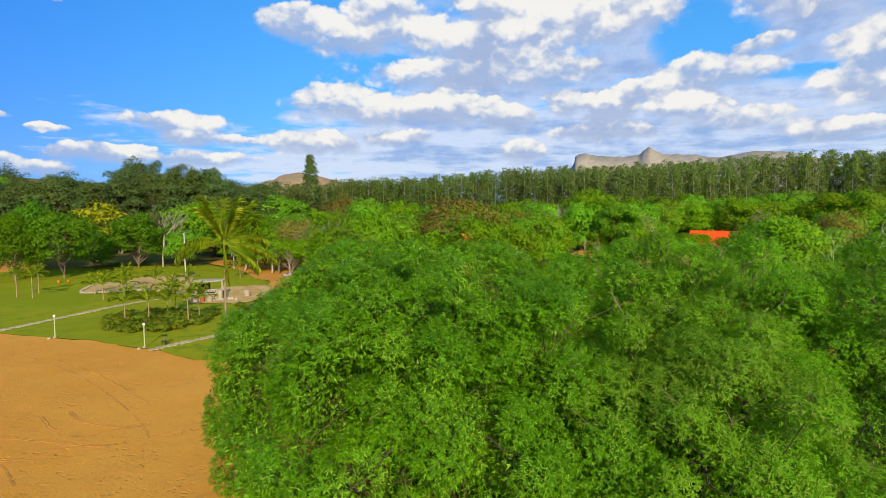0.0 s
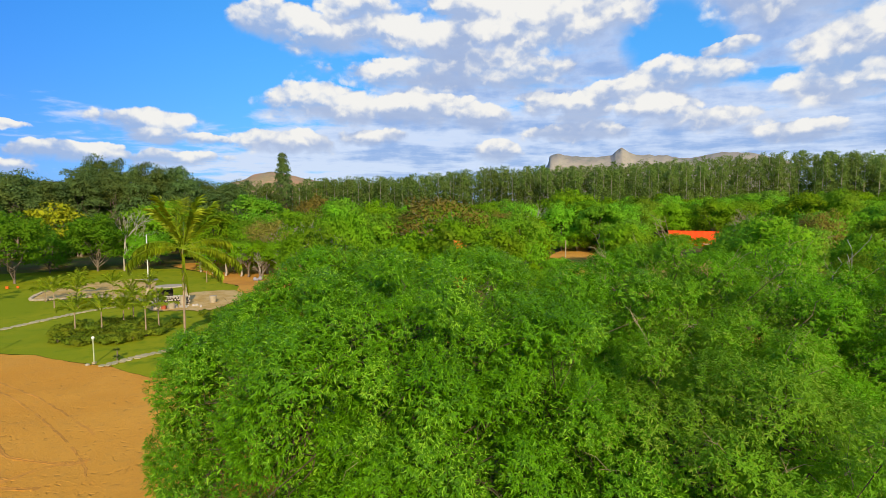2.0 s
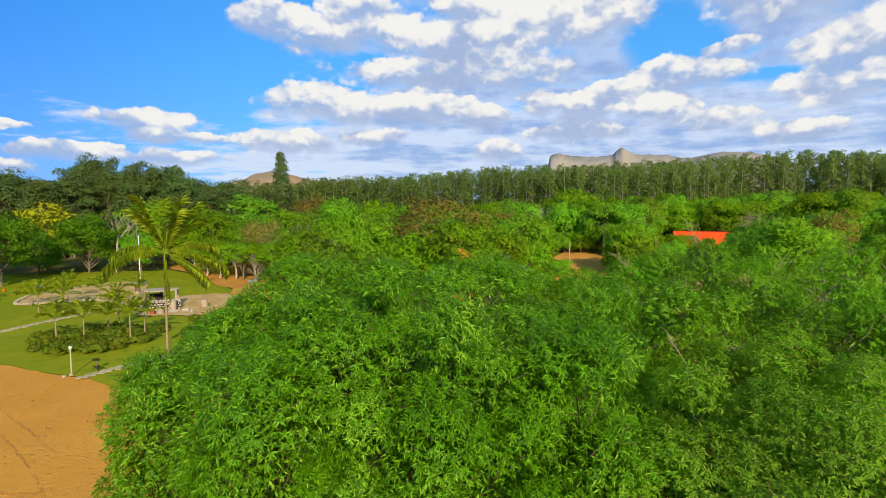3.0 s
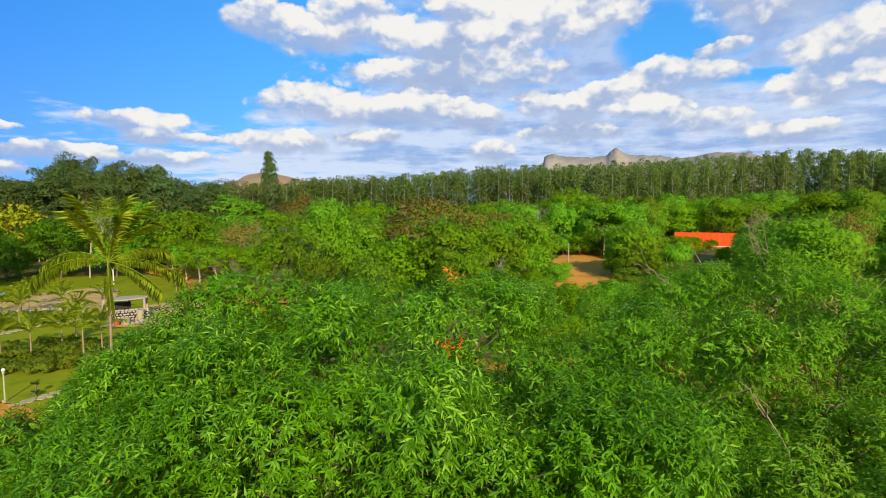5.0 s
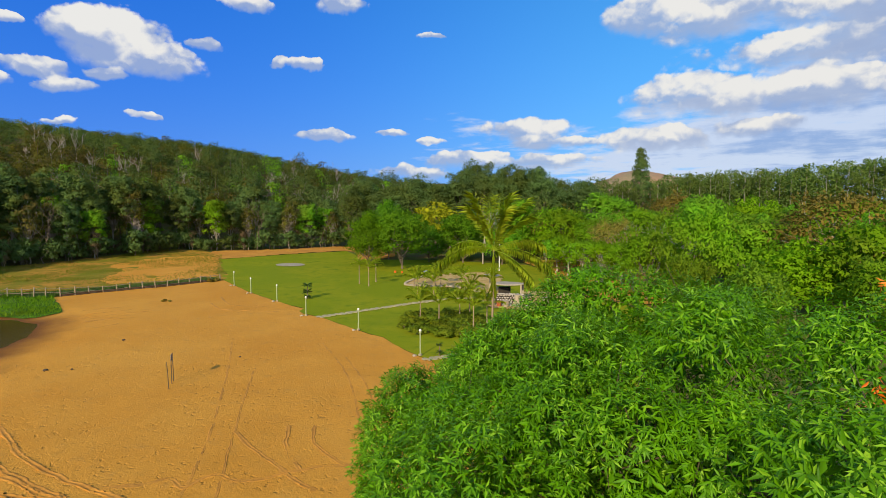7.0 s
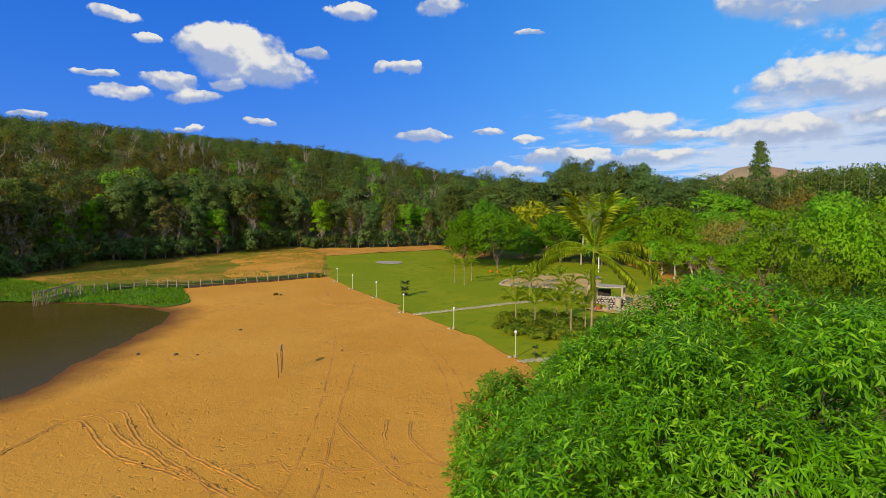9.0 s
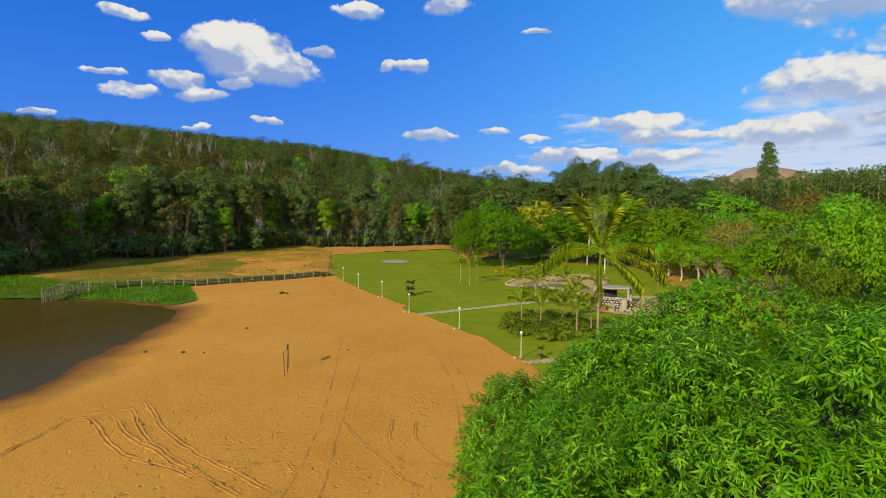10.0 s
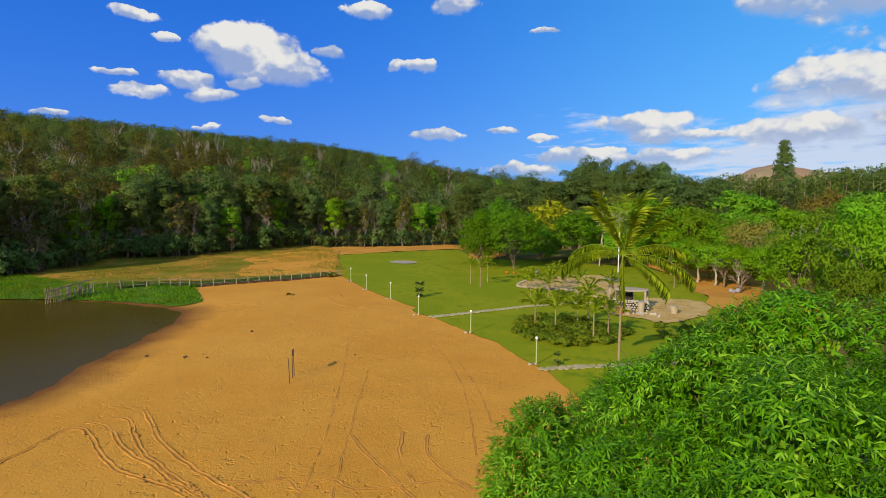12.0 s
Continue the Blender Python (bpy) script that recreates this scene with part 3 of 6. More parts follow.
sheet("lawn", np.array(LAWN_EDGE + [(-116, 89.5), (-113, 106), (-107, 123), (-97, 116), (-88, 108), (-70, 118), (-50, 120), (-36, 108), (-30, 95), (-20, 92), (-12, 78), (-8, 62), (-10, 50)]), M["lawn"],
      "mown green lawn with a slightly ragged edge", "lawn", 0.065, 2.0, 0.02, 0.2, 0.12)
sheet("dry_meadow", curve([(-84, 70), (-100, 80), (-116, 90), (-131, 99), (-140, 90), (-138, 76), (-135, 58), (-137, 44), (-130, 33), (-122, 20), (-108, 14), (-100, 26), (-101, 36), (-96, 46), (-88, 52), (-86, 60)]), M["meadow"],
      "dry meadow of yellowed grass and bare sand", "meadow", 0.05, 2.5, 0.10, 0.3, 0.3)
sheet("dirt_bank", curve([(-116.5, 89.8), (-114, 106), (-108, 123.5), (-97, 116.5), (-88, 108.5), (-86, 118), (-100, 133), (-118, 136), (-128, 116), (-134, 100), (-126, 94)]), M["dirt"],
      "bare orange dirt strip along the forest edge", "dirt", 0.07, 2.0, 0.16, 0.4, 0.4)
sheet("bare_sand_patch", curve([(-88, 70), (-96, 76), (-108, 84), (-118, 90), (-128, 92), (-130, 80), (-122, 68), (-112, 66), (-102, 58), (-94, 56), (-90, 62)]), M["sand"],
      "bare sandy patch in the dry meadow", "sand", 0.10, 2.0, 0.06, 0.4, 0.9)
sheet("marsh_grass", curve([(-74.4, 38.9), (-77, 37.4), (-85, 32.8), (-97, 22.5), (-112, 6), (-122, 12), (-124, 26), (-104, 33), (-97, 41.5), (-90, 45.6), (-82, 44), (-75, 42)]), M["marsh"],
      "lush green marsh grass on the lake shore", "marsh grass", 0.10, 1.5, 0.10, 0.5, 0.3)
sheet("dirt_clearing", curve([(-50, 132), (-54, 126), (-42, 113), (-33.5, 99), (-29.5, 95), (-27.5, 89), (-22, 86), (-12, 92), (-12, 112), (-28, 128), (-40, 138)]), M["dirt"],
      "bare orange dirt clearing under the trees", "dirt", 0.13, 2.0, 0.05, 0.4, 0.3)
sheet("hillside_dirt", curve([(24, 108), (21, 90), (21.5, 80), (27, 79), (32, 90), (36, 103), (38, 113), (45, 130), (45, 147), (39, 142), (33, 126)]), M["dirt"],
      "bare orange dirt clearing on the hillside", "dirt", 0.10, 2.0, 0.05, 0.4, 0.3)
sheet("tree_shade_dirt", curve([(8, 44), (24, 40), (36, 50), (30, 66), (12, 70), (2, 58)]), M["dirt"], "bare orange dirt yard between the trees", "dirt", 0.06, 2.0, 0.05, 0.4, 0.3)
sheet("paved_court", curve([(-35, 83), (-34, 88), (-31.5, 89.5), (-28, 89.5), (-24.8, 82), (-25.5, 77), (-26.5, 73.5), (-29, 74), (-33, 74), (-36, 78)]), M["court"],
      "pale sandy paving round the stone shelter", "paving", 0.15, 1.5, 0.02, 0.6, 0.7)
sheet("paved_path", curve([(-53, 82), (-57, 90), (-56, 98), (-50, 103.5), (-45, 100), (-41, 90), (-36, 85), (-36, 80), (-41, 83), (-46, 84.5)]), M["court"],
      "pale sandy path across the lawn", "path", 0.14, 1.5, 0.02, 0.6, 0.6)
disc_a = np.linspace(0, 2 * np.pi, 40, endpoint=False)
sheet("lawn_disc", np.stack([-92.2 + 3.4 * np.cos(disc_a), 91 + 2.8 * np.sin(disc_a)], 1), M["stone"], "round pale concrete disc set in the lawn", "disc", 0.15, 1.0, 0.0)


def build_water():
    ring = np.array([(-30, 0), (-44, 18), (-60, 36), (-72, 45), (-95, 36), (-124, 10), (-130, -40), (-90, -75), (-20, -60)], float)
    me = mesh_of("lake_water", np.c_[ring, np.full(len(ring), -0.30)], [list(range(len(ring)))[::-1]], M["water"])
    me.flip_normals()
    tagged(new("lake_water", me), "dark brown lake water with small ripples", "water", kind="structure")


build_water()


def build_mountain(name, spine, mat, label, thick):
    """A far ridge: spine points of x, y, z."""
    s = np.asarray(spine, float)
    rows = []
    for f, drop in ((-1.0, 1.0), (-0.6, 0.62), (-0.28, 0.22), (0.0, 0.0), (0.4, 0.3), (1.0, 1.0)):
        r = s.copy()
        out = unit(s[:, :2])
        r[:, :2] += out * thick * f
        r[:, 2] = s[:, 2] * (1 - drop) - 5 * drop
        r[:, 2] += undulate(r[:, 0], r[:, 1], 0.011, 18 * (0.25 + abs(f)) * (1 - drop)) + undulate(r[:, 0], r[:, 1], 0.035, 6 * (1 - drop), 2.0)
        rows.append(r)
    v = np.concatenate(rows)
    n = len(s)
    q = [[a * n + b, a * n + b + 1, (a + 1) * n + b + 1, (a + 1) * n + b] for a in range(5) for b in range(n - 1)]
    tagged(new(name, mesh_of(name, v, q, mat, True)), label, "mountain", kind="structure")


def bearing(rows, d):
    """Ridge points from yaw and height in degrees, at distance d from the start of the walk."""
    c = curve([(a, b) for a, b in rows], False, 8)
    return [(-math.sin(radians(a)) * d, math.cos(radians(a)) * d, 13 + d * math.tan(radians(b))) for a, b in c]


build_mountain("mountain_ridge", bearing([(-10.97, 2.82), (-13.27, 3.73), (-14.07, 4.3), (-14.33, 5.2), (-15.06, 5.42), (-16.19, 5.2), (-17.47, 5.08), (-18.84, 5.04), (-20.3, 5.1), (-20.9, 5.55), (-21.4, 5.78), (-21.8, 5.62), (-22.5, 5.2), (-24.09, 5.09), (-25.59, 4.97), (-27.16, 4.64), (-28.48, 4.75), (-30.77, 5.05), (-33.39, 4.81), (-36.71, 3.67)], 3200), M["rock"], "bare grey-brown rocky mountain ridge far off", 420)
build_mountain("bare_hill", bearing([(21, 1.2), (18.4, 2.3), (16.2, 3.1), (15, 3.4), (13.6, 3.35), (12.2, 3.0), (10.4, 2.6), (6, 1.8), (0, 1.0)], 1500), M["hill"], "bare reddish-brown hill far behind the trees", 300)


# ---- trees ----
def limb(rng, a, b, r0, r1, k=6, wander=0.08):
    t = np.linspace(0, 1, k)[:, None]
    p = np.asarray(a) + (np.asarray(b) - np.asarray(a)) * t
    far = np.linalg.norm(np.asarray(b) - np.asarray(a))
    p[1:-1] += rng.normal(size=(k - 2, 3)) * far * wander
    p[:, 2] += np.sin(t[:, 0] * np.pi) * far * 0.06
    return p, r0 + (r1 - r0) * t[:, 0]


def clump_leaves(rng, centres, radii, per, length, width, squash=0.75, droop=0.3, deep=0.35, heart=None, ruffle=0.30):
    """Leaves on the outside of many clumps: vertices, faces and normals. heart: the middle of the crown."""
    n = len(centres) * per
    who = np.repeat(np.arange(len(centres)), per)
    d = ball(rng, n)
    d[:, 2] = np.where(d[:, 2] < -0.35, -d[:, 2], d[:, 2])
    r = (1 - deep * rng.random(n) ** 1.6) * radii[who]
    lump = 1 + 0.22 * np.sin(d[:, 0] * 5 + who) * np.sin(d[:, 1] * 5 + who * 2.0)
    c = centres[who] + d * (r * lump)[:, None] * [1, 1, squash]
    axis = unit(d * 0.3 + ball(rng, n) * 0.9 - [0, 0, droop])
    normal = unit(d + ball(rng, n) * 0.4 + [0, -0.1, 0.35])
    s = rng.uniform(0.7, 1.25, n)
    outward = unit(centres - heart)[who] if heart is not None else 0.0
    return sprigs(c, axis, normal, length * s, width * s, unit(d * 0.75 + outward * 0.55 + ball(rng, n) * ruffle))


def tree_meshes(name, seed, tall, spread, crown_low, clumps, per, leaf, width, leaf_mat, bark_mat, trunk_r=0.22, forks=5, clump_r=0.34, shape=1.0, lean=0.0):
    """Trunk with limbs, and a crown of clumps of leaves, as two meshes that stand at the origin."""
    rng = np.random.default_rng(seed)
    mid, half = (tall + crown_low) / 2, (tall - crown_low) / 2
    d = ball(rng, clumps)
    d[:, 2] = np.where(d[:, 2] < -0.75, -d[:, 2] * 0.8, d[:, 2])
    depth = rng.uniform(0.5, 0.92, clumps)
    taper = 1 - (1 - shape) * (d[:, 2] * 0.5 + 0.5)
    centres = d * depth[:, None] * np.stack([spread * taper, spread * taper, np.full(clumps, half)], 1) + [lean * tall * 0.5, 0, mid]
    radii = rng.uniform(0.6, 1.3, clumps) * clump_r * min(spread, half * 1.2)
    v, f, facing = clump_leaves(rng, centres, radii, per, leaf, width, heart=np.array([lean * tall * 0.5, 0, mid - half * 0.2]))
    crown = mesh_of(name + "_crown", v, f, leaf_mat, normals=facing)
    top = np.array([lean * tall * 0.5, 0, crown_low + half * 0.9])
    paths = [limb(rng, (0, 0, -0.3), (lean * tall * 0.2, 0, crown_low * 0.9 + 0.2), trunk_r, trunk_r * 0.7, 6, 0.03)]
    start = paths[0][0][-1]
    paths.append(limb(rng, start, top, trunk_r * 0.65, trunk_r * 0.15))
    for c in centres[rng.permutation(clumps)[: forks * 3]]:
        a = start + (top - start) * rng.uniform(0, 0.6)
        paths.append(limb(rng, a, c, trunk_r * 0.42, trunk_r * 0.06))
    trunk = mesh_of(name + "_trunk", *tubes(paths, 6), bark_mat, True)
    return trunk, crown


def plant(kind, meshes, x, y, label, turn=0.0, size=1.0, group="", z=None, tall=1.0, category="tree"):
    base = new(kind)
    base.location = (x, y, float(height(x, y)) if z is None else z)
    base.rotation_euler = (0, 0, turn)
    base.scale = (size, size, size * tall)
    child("trunk", meshes[0], base)
    child("crown", meshes[1], base)
    return tagged(base, label, category, group)


KIND = {
    "round": [tree_meshes("round", 10 + k, 9.5, 4.6, 0.6, 70, 95, 0.34, 0.23, M["mid_leaf"], M["bark"], 0.22, 4, 0.27) for k in range(4)],
    "bright": [tree_meshes("bright", 20 + k, 9.0, 4.8, 0.5, 70, 95, 0.34, 0.23, M["bright_leaf"], M["bark"], 0.22, 4, 0.27) for k in range(3)],
    "round_far": [tree_meshes("round_far", 14 + k, 9.5, 4.6, 0.6, 74, 88, 0.40, 0.28, M["mid_leaf"], M["bark"], 0.22, 2, 0.28) for k in range(4)],
    "bright_far": [tree_meshes("bright_far", 24 + k, 9.0, 4.8, 0.5, 74, 88, 0.40, 0.28, M["bright_leaf"], M["bark"], 0.22, 2, 0.28) for k in range(3)],
    "forest": [tree_meshes("forest", 30 + k, 19.0, 4.4, (2.6, 5.6, 3.2, 6.2)[k], 66, 84, 0.50, 0.34, M["dark_leaf" if k < 1 else "stand_leaf"], M["pale_bark"], 0.18, 4, 0.29, 0.8) for k in range(4)],
    "brown": [tree_meshes("brown", 40 + k, 10.0, 5.4, 1.8, 60, 75, 0.34, 0.15, M["brown_leaf"], M["twig"], 0.25, 9, 0.28) for k in range(3)],
    "gold": [tree_meshes("gold", 50, 10.5, 4.6, 2.5, 60, 80, 0.40, 0.30, M["gold_leaf"], M["bark"], 0.22, 4, 0.28)],
    "tall": [tree_meshes("tall", 60 + k, 27.0, 6.4, 2.0, 58, 200, 0.46, 0.32, M["stand_leaf"], M["bark"], 0.4, 5, 0.34, 0.78) for k in range(3)],
    "slim": [tree_meshes("slim", 67, 28.0, 4.2, 6.0, 90, 70, 0.48, 0.32, M["stand_leaf"], M["bark"], 0.3, 5, 0.30, 0.45)],
    "leafy_forest": [tree_meshes("leafy_forest", 34 + k, 15.0, 4.2, 2.0, 60, 80, 0.52, 0.36, M["mid_leaf"], M["pale_bark"], 0.16, 4, 0.29, 0.8) for k in range(2)],
    "pale_forest": [tree_meshes("pale_forest", 37 + k, 17.0, 4.0, 3.5, 44, 40, 0.5, 0.3, M["olive_wood_leaf"], M["pale_bark"], 0.20, 12, 0.25, 0.8) for k in range(2)],
    "park": [tree_meshes("park", 110 + k, 9.5, 4.8, 0.2, 80, 95, 0.32, 0.22, M["park_leaf"], M["bark"], 0.22, 4, 0.27) for k in range(3)],
    "glade": [tree_meshes("glade", 75 + k, 8.0, 3.9, 2.3, 60, 90, 0.30, 0.20, M["bright_leaf"], M["pale_bark"], 0.24, 7, 0.26) for k in range(3)],
    "shrub": [tree_meshes("shrub", 70 + k, 3.6, 2.3, 0.1, 24, 24, 0.42, 0.31, M["stand_leaf"], M["bark"], 0.08, 2) for k in range(2)],
}
LABEL = {
    "park": "deep green broadleaf tree with a dense low crown",
    "glade": "green tree with pale crooked stems on bare dirt",
    "leafy_forest": "lighter green forest tree at the edge of the meadow", "pale_forest": "thin-crowned forest tree with pale bare limbs",
    "round": "round green broadleaf tree with a dense crown", "bright": "sunlit bright green broadleaf tree", "forest": "tall dark forest tree with a pale slender trunk",
    "brown": "half-bare brownish tree with many fine twigs", "gold": "tree in golden-yellow blossom among green trees", "tall": "very tall dark green tree above the canopy",
    "round_far": "round green broadleaf tree with a dense crown", "bright_far": "sunlit bright green broadleaf tree", "shrub": "dark green shrub at the forest edge", "slim": "very tall slender tree standing alone above the canopy",
}
NAME = {"park": "park_tree", "glade": "glade_tree", "leafy_forest": "forest_tree", "pale_forest": "forest_tree", "round": "broadleaf_tree", "round_far": "broadleaf_tree", "bright_far": "broadleaf_tree", "bright": "broadleaf_tree", "forest": "forest_tree", "brown": "brown_tree", "gold": "golden_tree", "tall": "tall_tree", "slim": "tall_tree", "shrub": "shrub"}
tree_rng = np.random.default_rng(7)


def grow(kind, x, y, size=1.0, tall=1.0, group="", z=None):
    sort = KIND[kind][int(tree_rng.integers(len(KIND[kind])))]
    return plant(NAME[kind], sort, x, y, LABEL[kind], float(tree_rng.uniform(0, 6.28)), size, group, z, tall, "shrub" if kind == "shrub" else "tree")


vine_sorts = [tree_meshes("vine", 250 + k, 6.5, 1.3, 0.1, 26, 46, 0.50, 0.16, M["vine_leaf"], M["twig"], 0.10, 5, 0.5) for k in range(2)]
# forest edge at the foot of the west hill
EDGE = curve([(-121, -6), (-122, 10), (-123, 25), (-130, 35), (-137, 46), (-135, 58), (-137, 78), (-139, 91), (-133, 106), (-125, 124), (-117, 140), (-100, 146), (-88, 150)], False, 5)
for k, (ex, ey) in enumerate(EDGE):
    for row in range(2):
        grow(str(tree_rng.choice(["forest", "forest", "forest", "leafy_forest", "pale_forest", "pale_forest"] if ey > 50 else ["forest", "leafy_forest", "pale_forest", "forest", "pale_forest"])), ex - 2 - row * 6 + tree_rng.uniform(-2, 2), ey + tree_rng.uniform(-2.2, 2.2), tree_rng.uniform(0.72, 1.05) * (1.0 if ey < 120 else 0.9), 1.0, "forest edge trees")
    for _ in range(2):
        grow("shrub", ex + tree_rng.uniform(-2, 1.5), ey + tree_rng.uniform(-2, 2), tree_rng.uniform(0.6, 1.5), 1.15, "forest edge shrubs")

for ex, ey in EDGE[8:44:4]:
    plant("vine_thicket", vine_sorts[int(tree_rng.integers(2))], ex + tree_rng.uniform(-0.5, 1.2), ey + tree_rng.uniform(-2, 2), "brown dry vines hanging on forest edge trunks", tree_rng.uniform(0, 6), tree_rng.uniform(0.8, 1.2), "forest edge vines", category="vines")

# trees of the park and the valley: kind, x, y, size, stretch
PARK = [
    ("park", -68, 99.5, 1.24, 1.08), ("park", -74.5, 96.5, 1.0, 1.25), ("park", -80, 104, 1.0, 1.2), ("gold", -76.0, 122.5, 1.42, 0.92), ("park", -71.5, 113.5, 0.9, 0.95), ("park", -84, 114, 1.08, 1.35),
    ("park", -90, 120, 1.2, 1.15), ("park", -64.3, 116.7, 1.21, 1.06), ("park", -69.8, 126, 1.2, 0.9),
]
GLADE = [
    ("round", -58.8, 130.7, 1.6, 0.98), ("round", -45, 125.6, 1.29, 1.07), ("round", -35.4, 123.5, 1.3, 0.91), ("brown", -46.5, 130, 1.34, 0.96), ("round", -25.5, 124.5, 1.6, 0.88),
    ("bright", -36, 112.5, 0.8, 0.85), ("bright", -30.5, 110, 0.75, 0.8), ("round", -16.2, 105.9, 0.9, 1.3), ("brown", -29, 110, 0.89, 1.3), ("round", -18.1, 91.2, 0.88, 1.3),
    ("round", -18.2, 131.9, 1.39, 1.15), ("round", -42.5, 148.7, 1.9, 0.89), ("brown", -29, 160, 1.45, 1.2), ("round", -55, 118, 1.0, 0.9),
]
MIDDLE = [
    ("bright", -11.1, 86.5, 0.96, 1.5), ("round", -10.8, 80, 0.62, 1.3), ("brown", 3.7, 97.3, 1.75, 0.84), ("bright", 16.4, 93.7, 1.2, 1.1), ("round", -8.2, 127, 1.12, 1.1),
    ("brown", 18.5, 123.8, 0.7, 1.5), ("round", -2.6, 135.3, 1.08, 1.16), ("round", 20.5, 160, 1.7, 0.75), ("bright", -11, 160, 1.6, 1.0), ("round", 6, 78, 0.85, 1.1),
    ("bright", -4, 74, 0.7, 1.2),
]
SLOPE = [
    ("bright", 40.2, 146, 1.67, 1.02), ("round", 53, 133, 1.2, 0.95), ("round", 41, 154, 1.1, 0.9), ("bright", 91, 127, 1.8, 0.85), ("brown", 65.8, 90.8, 0.8, 1.5),
    ("round", 66, 160, 1.5, 0.86), ("round", 93, 120.2, 1.31, 1.15), ("round", 60, 86, 0.9, 1.2), ("round", 47.4, 61.5, 0.62, 1.5), ("round", 42.5, 110, 0.8, 1.1),
]
BEHIND = [("round", 63, 153, 1.2, 1.0), ("bright", 71, 151, 1.25, 1.0), ("round", 80, 147, 1.3, 1.0), ("bright", 33, 127, 1.1, 1.1), ("round", 39.5, 126, 1.15, 1.1), ("round", 46, 124, 1.1, 1.1), ("bright", 36.5, 134, 1.2, 1.1)]
VALLEY = PARK + GLADE + MIDDLE + SLOPE + BEHIND
for kind, x, y, size, tall in VALLEY:
    grow(kind + "_far" if y > 125 and kind in ("round", "bright") else kind, x, y, size, tall)
spots = []


def clear_view(x, y):
    """The gaps in the canopy, through which the clearing and the red roof show."""
    b = math.degrees(math.atan2(x, y - 14))
    m = math.degrees(3.4 / max(20.0, math.hypot(x, y - 14)))
    return 15.2 - m < b < 20.8 + m and math.hypot(x, y - 14) < 108 or 26.8 - m < b < 32.0 + m and y < 146


for _ in range(1500):
    sx, sy = tree_rng.uniform(-105, 200), tree_rng.uniform(62, 192)
    if sy < 130 and sx < -14 or (sx < -60 and sy < 150) or abs(math.degrees(math.atan2(sx, sy - 5))) > 58:
        continue
    if sx < 14 and sy < 84 or clear_view(sx, sy) or (64 < sx < 88 and 108 < sy < 141):
        continue
    if any((sx - a) ** 2 + (sy - b) ** 2 < 6.4**2 for a, b in spots) or any((sx - r[1]) ** 2 + (sy - r[2]) ** 2 < (3.2 + 3.4 * r[3]) ** 2 for r in VALLEY):
        continue
    spots.append((sx, sy))
for sx, sy in spots:
    pick = str(tree_rng.choice(["round", "bright", "bright", "round", "bright", "round"]))
    grow(pick + "_far" if sy > 84 else pick, sx, sy, tree_rng.uniform(0.95, 1.35), 1.0, "valley trees")
low = []
for _ in range(600):
    d, b = tree_rng.uniform(44, 96), tree_rng.uniform(9, 35)
    sx, sy = d * math.sin(radians(b)), 14 + d * math.cos(radians(b))
    if clear_view(sx, sy) and not (16.0 < b < 20.9 and d > 62) and all((sx - p) ** 2 + (sy - q) ** 2 > 4.3**2 for p, q in low):
        low.append((sx, sy))
        grow("bright_far" if tree_rng.random() < 0.6 else "round_far", sx, sy, (0.62 if d < 66 else 0.46 if d < 84 else 0.33) * tree_rng.uniform(0.85, 1.1), 0.85, "low trees")
for k in range(7):
    grow("bright_far", 29 + 3.0 * k, 121.5 + 1.5 * (k % 2), 0.34 + 0.08 * (k % 3), 1.0, "low trees")
for sx, sy, s in [(66, 127, 0.36), (71, 124, 0.40), (76, 126, 0.42), (81, 124, 0.5), (84, 131, 0.5), (69, 118, 0.42), (74, 116, 0.45), (79, 115, 0.5), (84, 117, 0.55), (66, 111, 0.4), (72, 109, 0.45), (86, 110, 0.6), (80, 132, 0.34)]:
    grow("bright_far", sx, sy, s, 0.9, "low trees")
# low growth that leaves the clearing and the roof in sight
for sx, sy, s in [(33, 70, 0.8), (38, 76, 0.9), (44, 80, 0.9), (48, 90, 0.9), (54, 98, 1.0), (58, 108, 1.0), (24, 66, 0.8), (28, 78, 0.9), (21, 72, 0.8), (35, 86, 0.8), (40, 92, 0.8), (46, 103, 1.35), (43.8, 116, 1.9), (38.8, 104, 1.5), (24.0, 97, 0.85), (58, 104, 1.1), (50, 112, 1.45), (56, 117, 1.2), (39, 99, 1.1), (36, 64, 0.9), (30, 60, 0.9), (20, 56, 0.9), (26, 54, 1.0), (44, 72, 0.8)]:
    grow("bright_far", sx, sy, s * 0.46, 0.9, "low trees")
# taller stand behind the park
for k in range(34):
    b = -41 + 23.5 * (k + 0.5) / 34 + tree_rng.uniform(-0.3, 0.3)
    top = float(np.interp(b, [-41, -33.5, -31.5, -29, -25.5, -21.7, -19.9, -17.5], [2.8, 2.8, 3.2, 4.3, 4.7, 3.7, 3.1, 2.4]))
    d = 172 + (k % 3) * 9 + tree_rng.uniform(-2, 2)
    sx, sy = d * math.sin(radians(b)), d * math.cos(radians(b))
    tall = (13 + d * math.tan(radians(top + tree_rng.uniform(-1.9, 0.6))) - float(height(sx, sy))) / 27
    wide = tree_rng.uniform(0.68, 1.05)
    grow("tall", sx, sy, wide, tall / wide, "tall stand")
grow("slim", -47.6, 202, 1.0, 1.17)


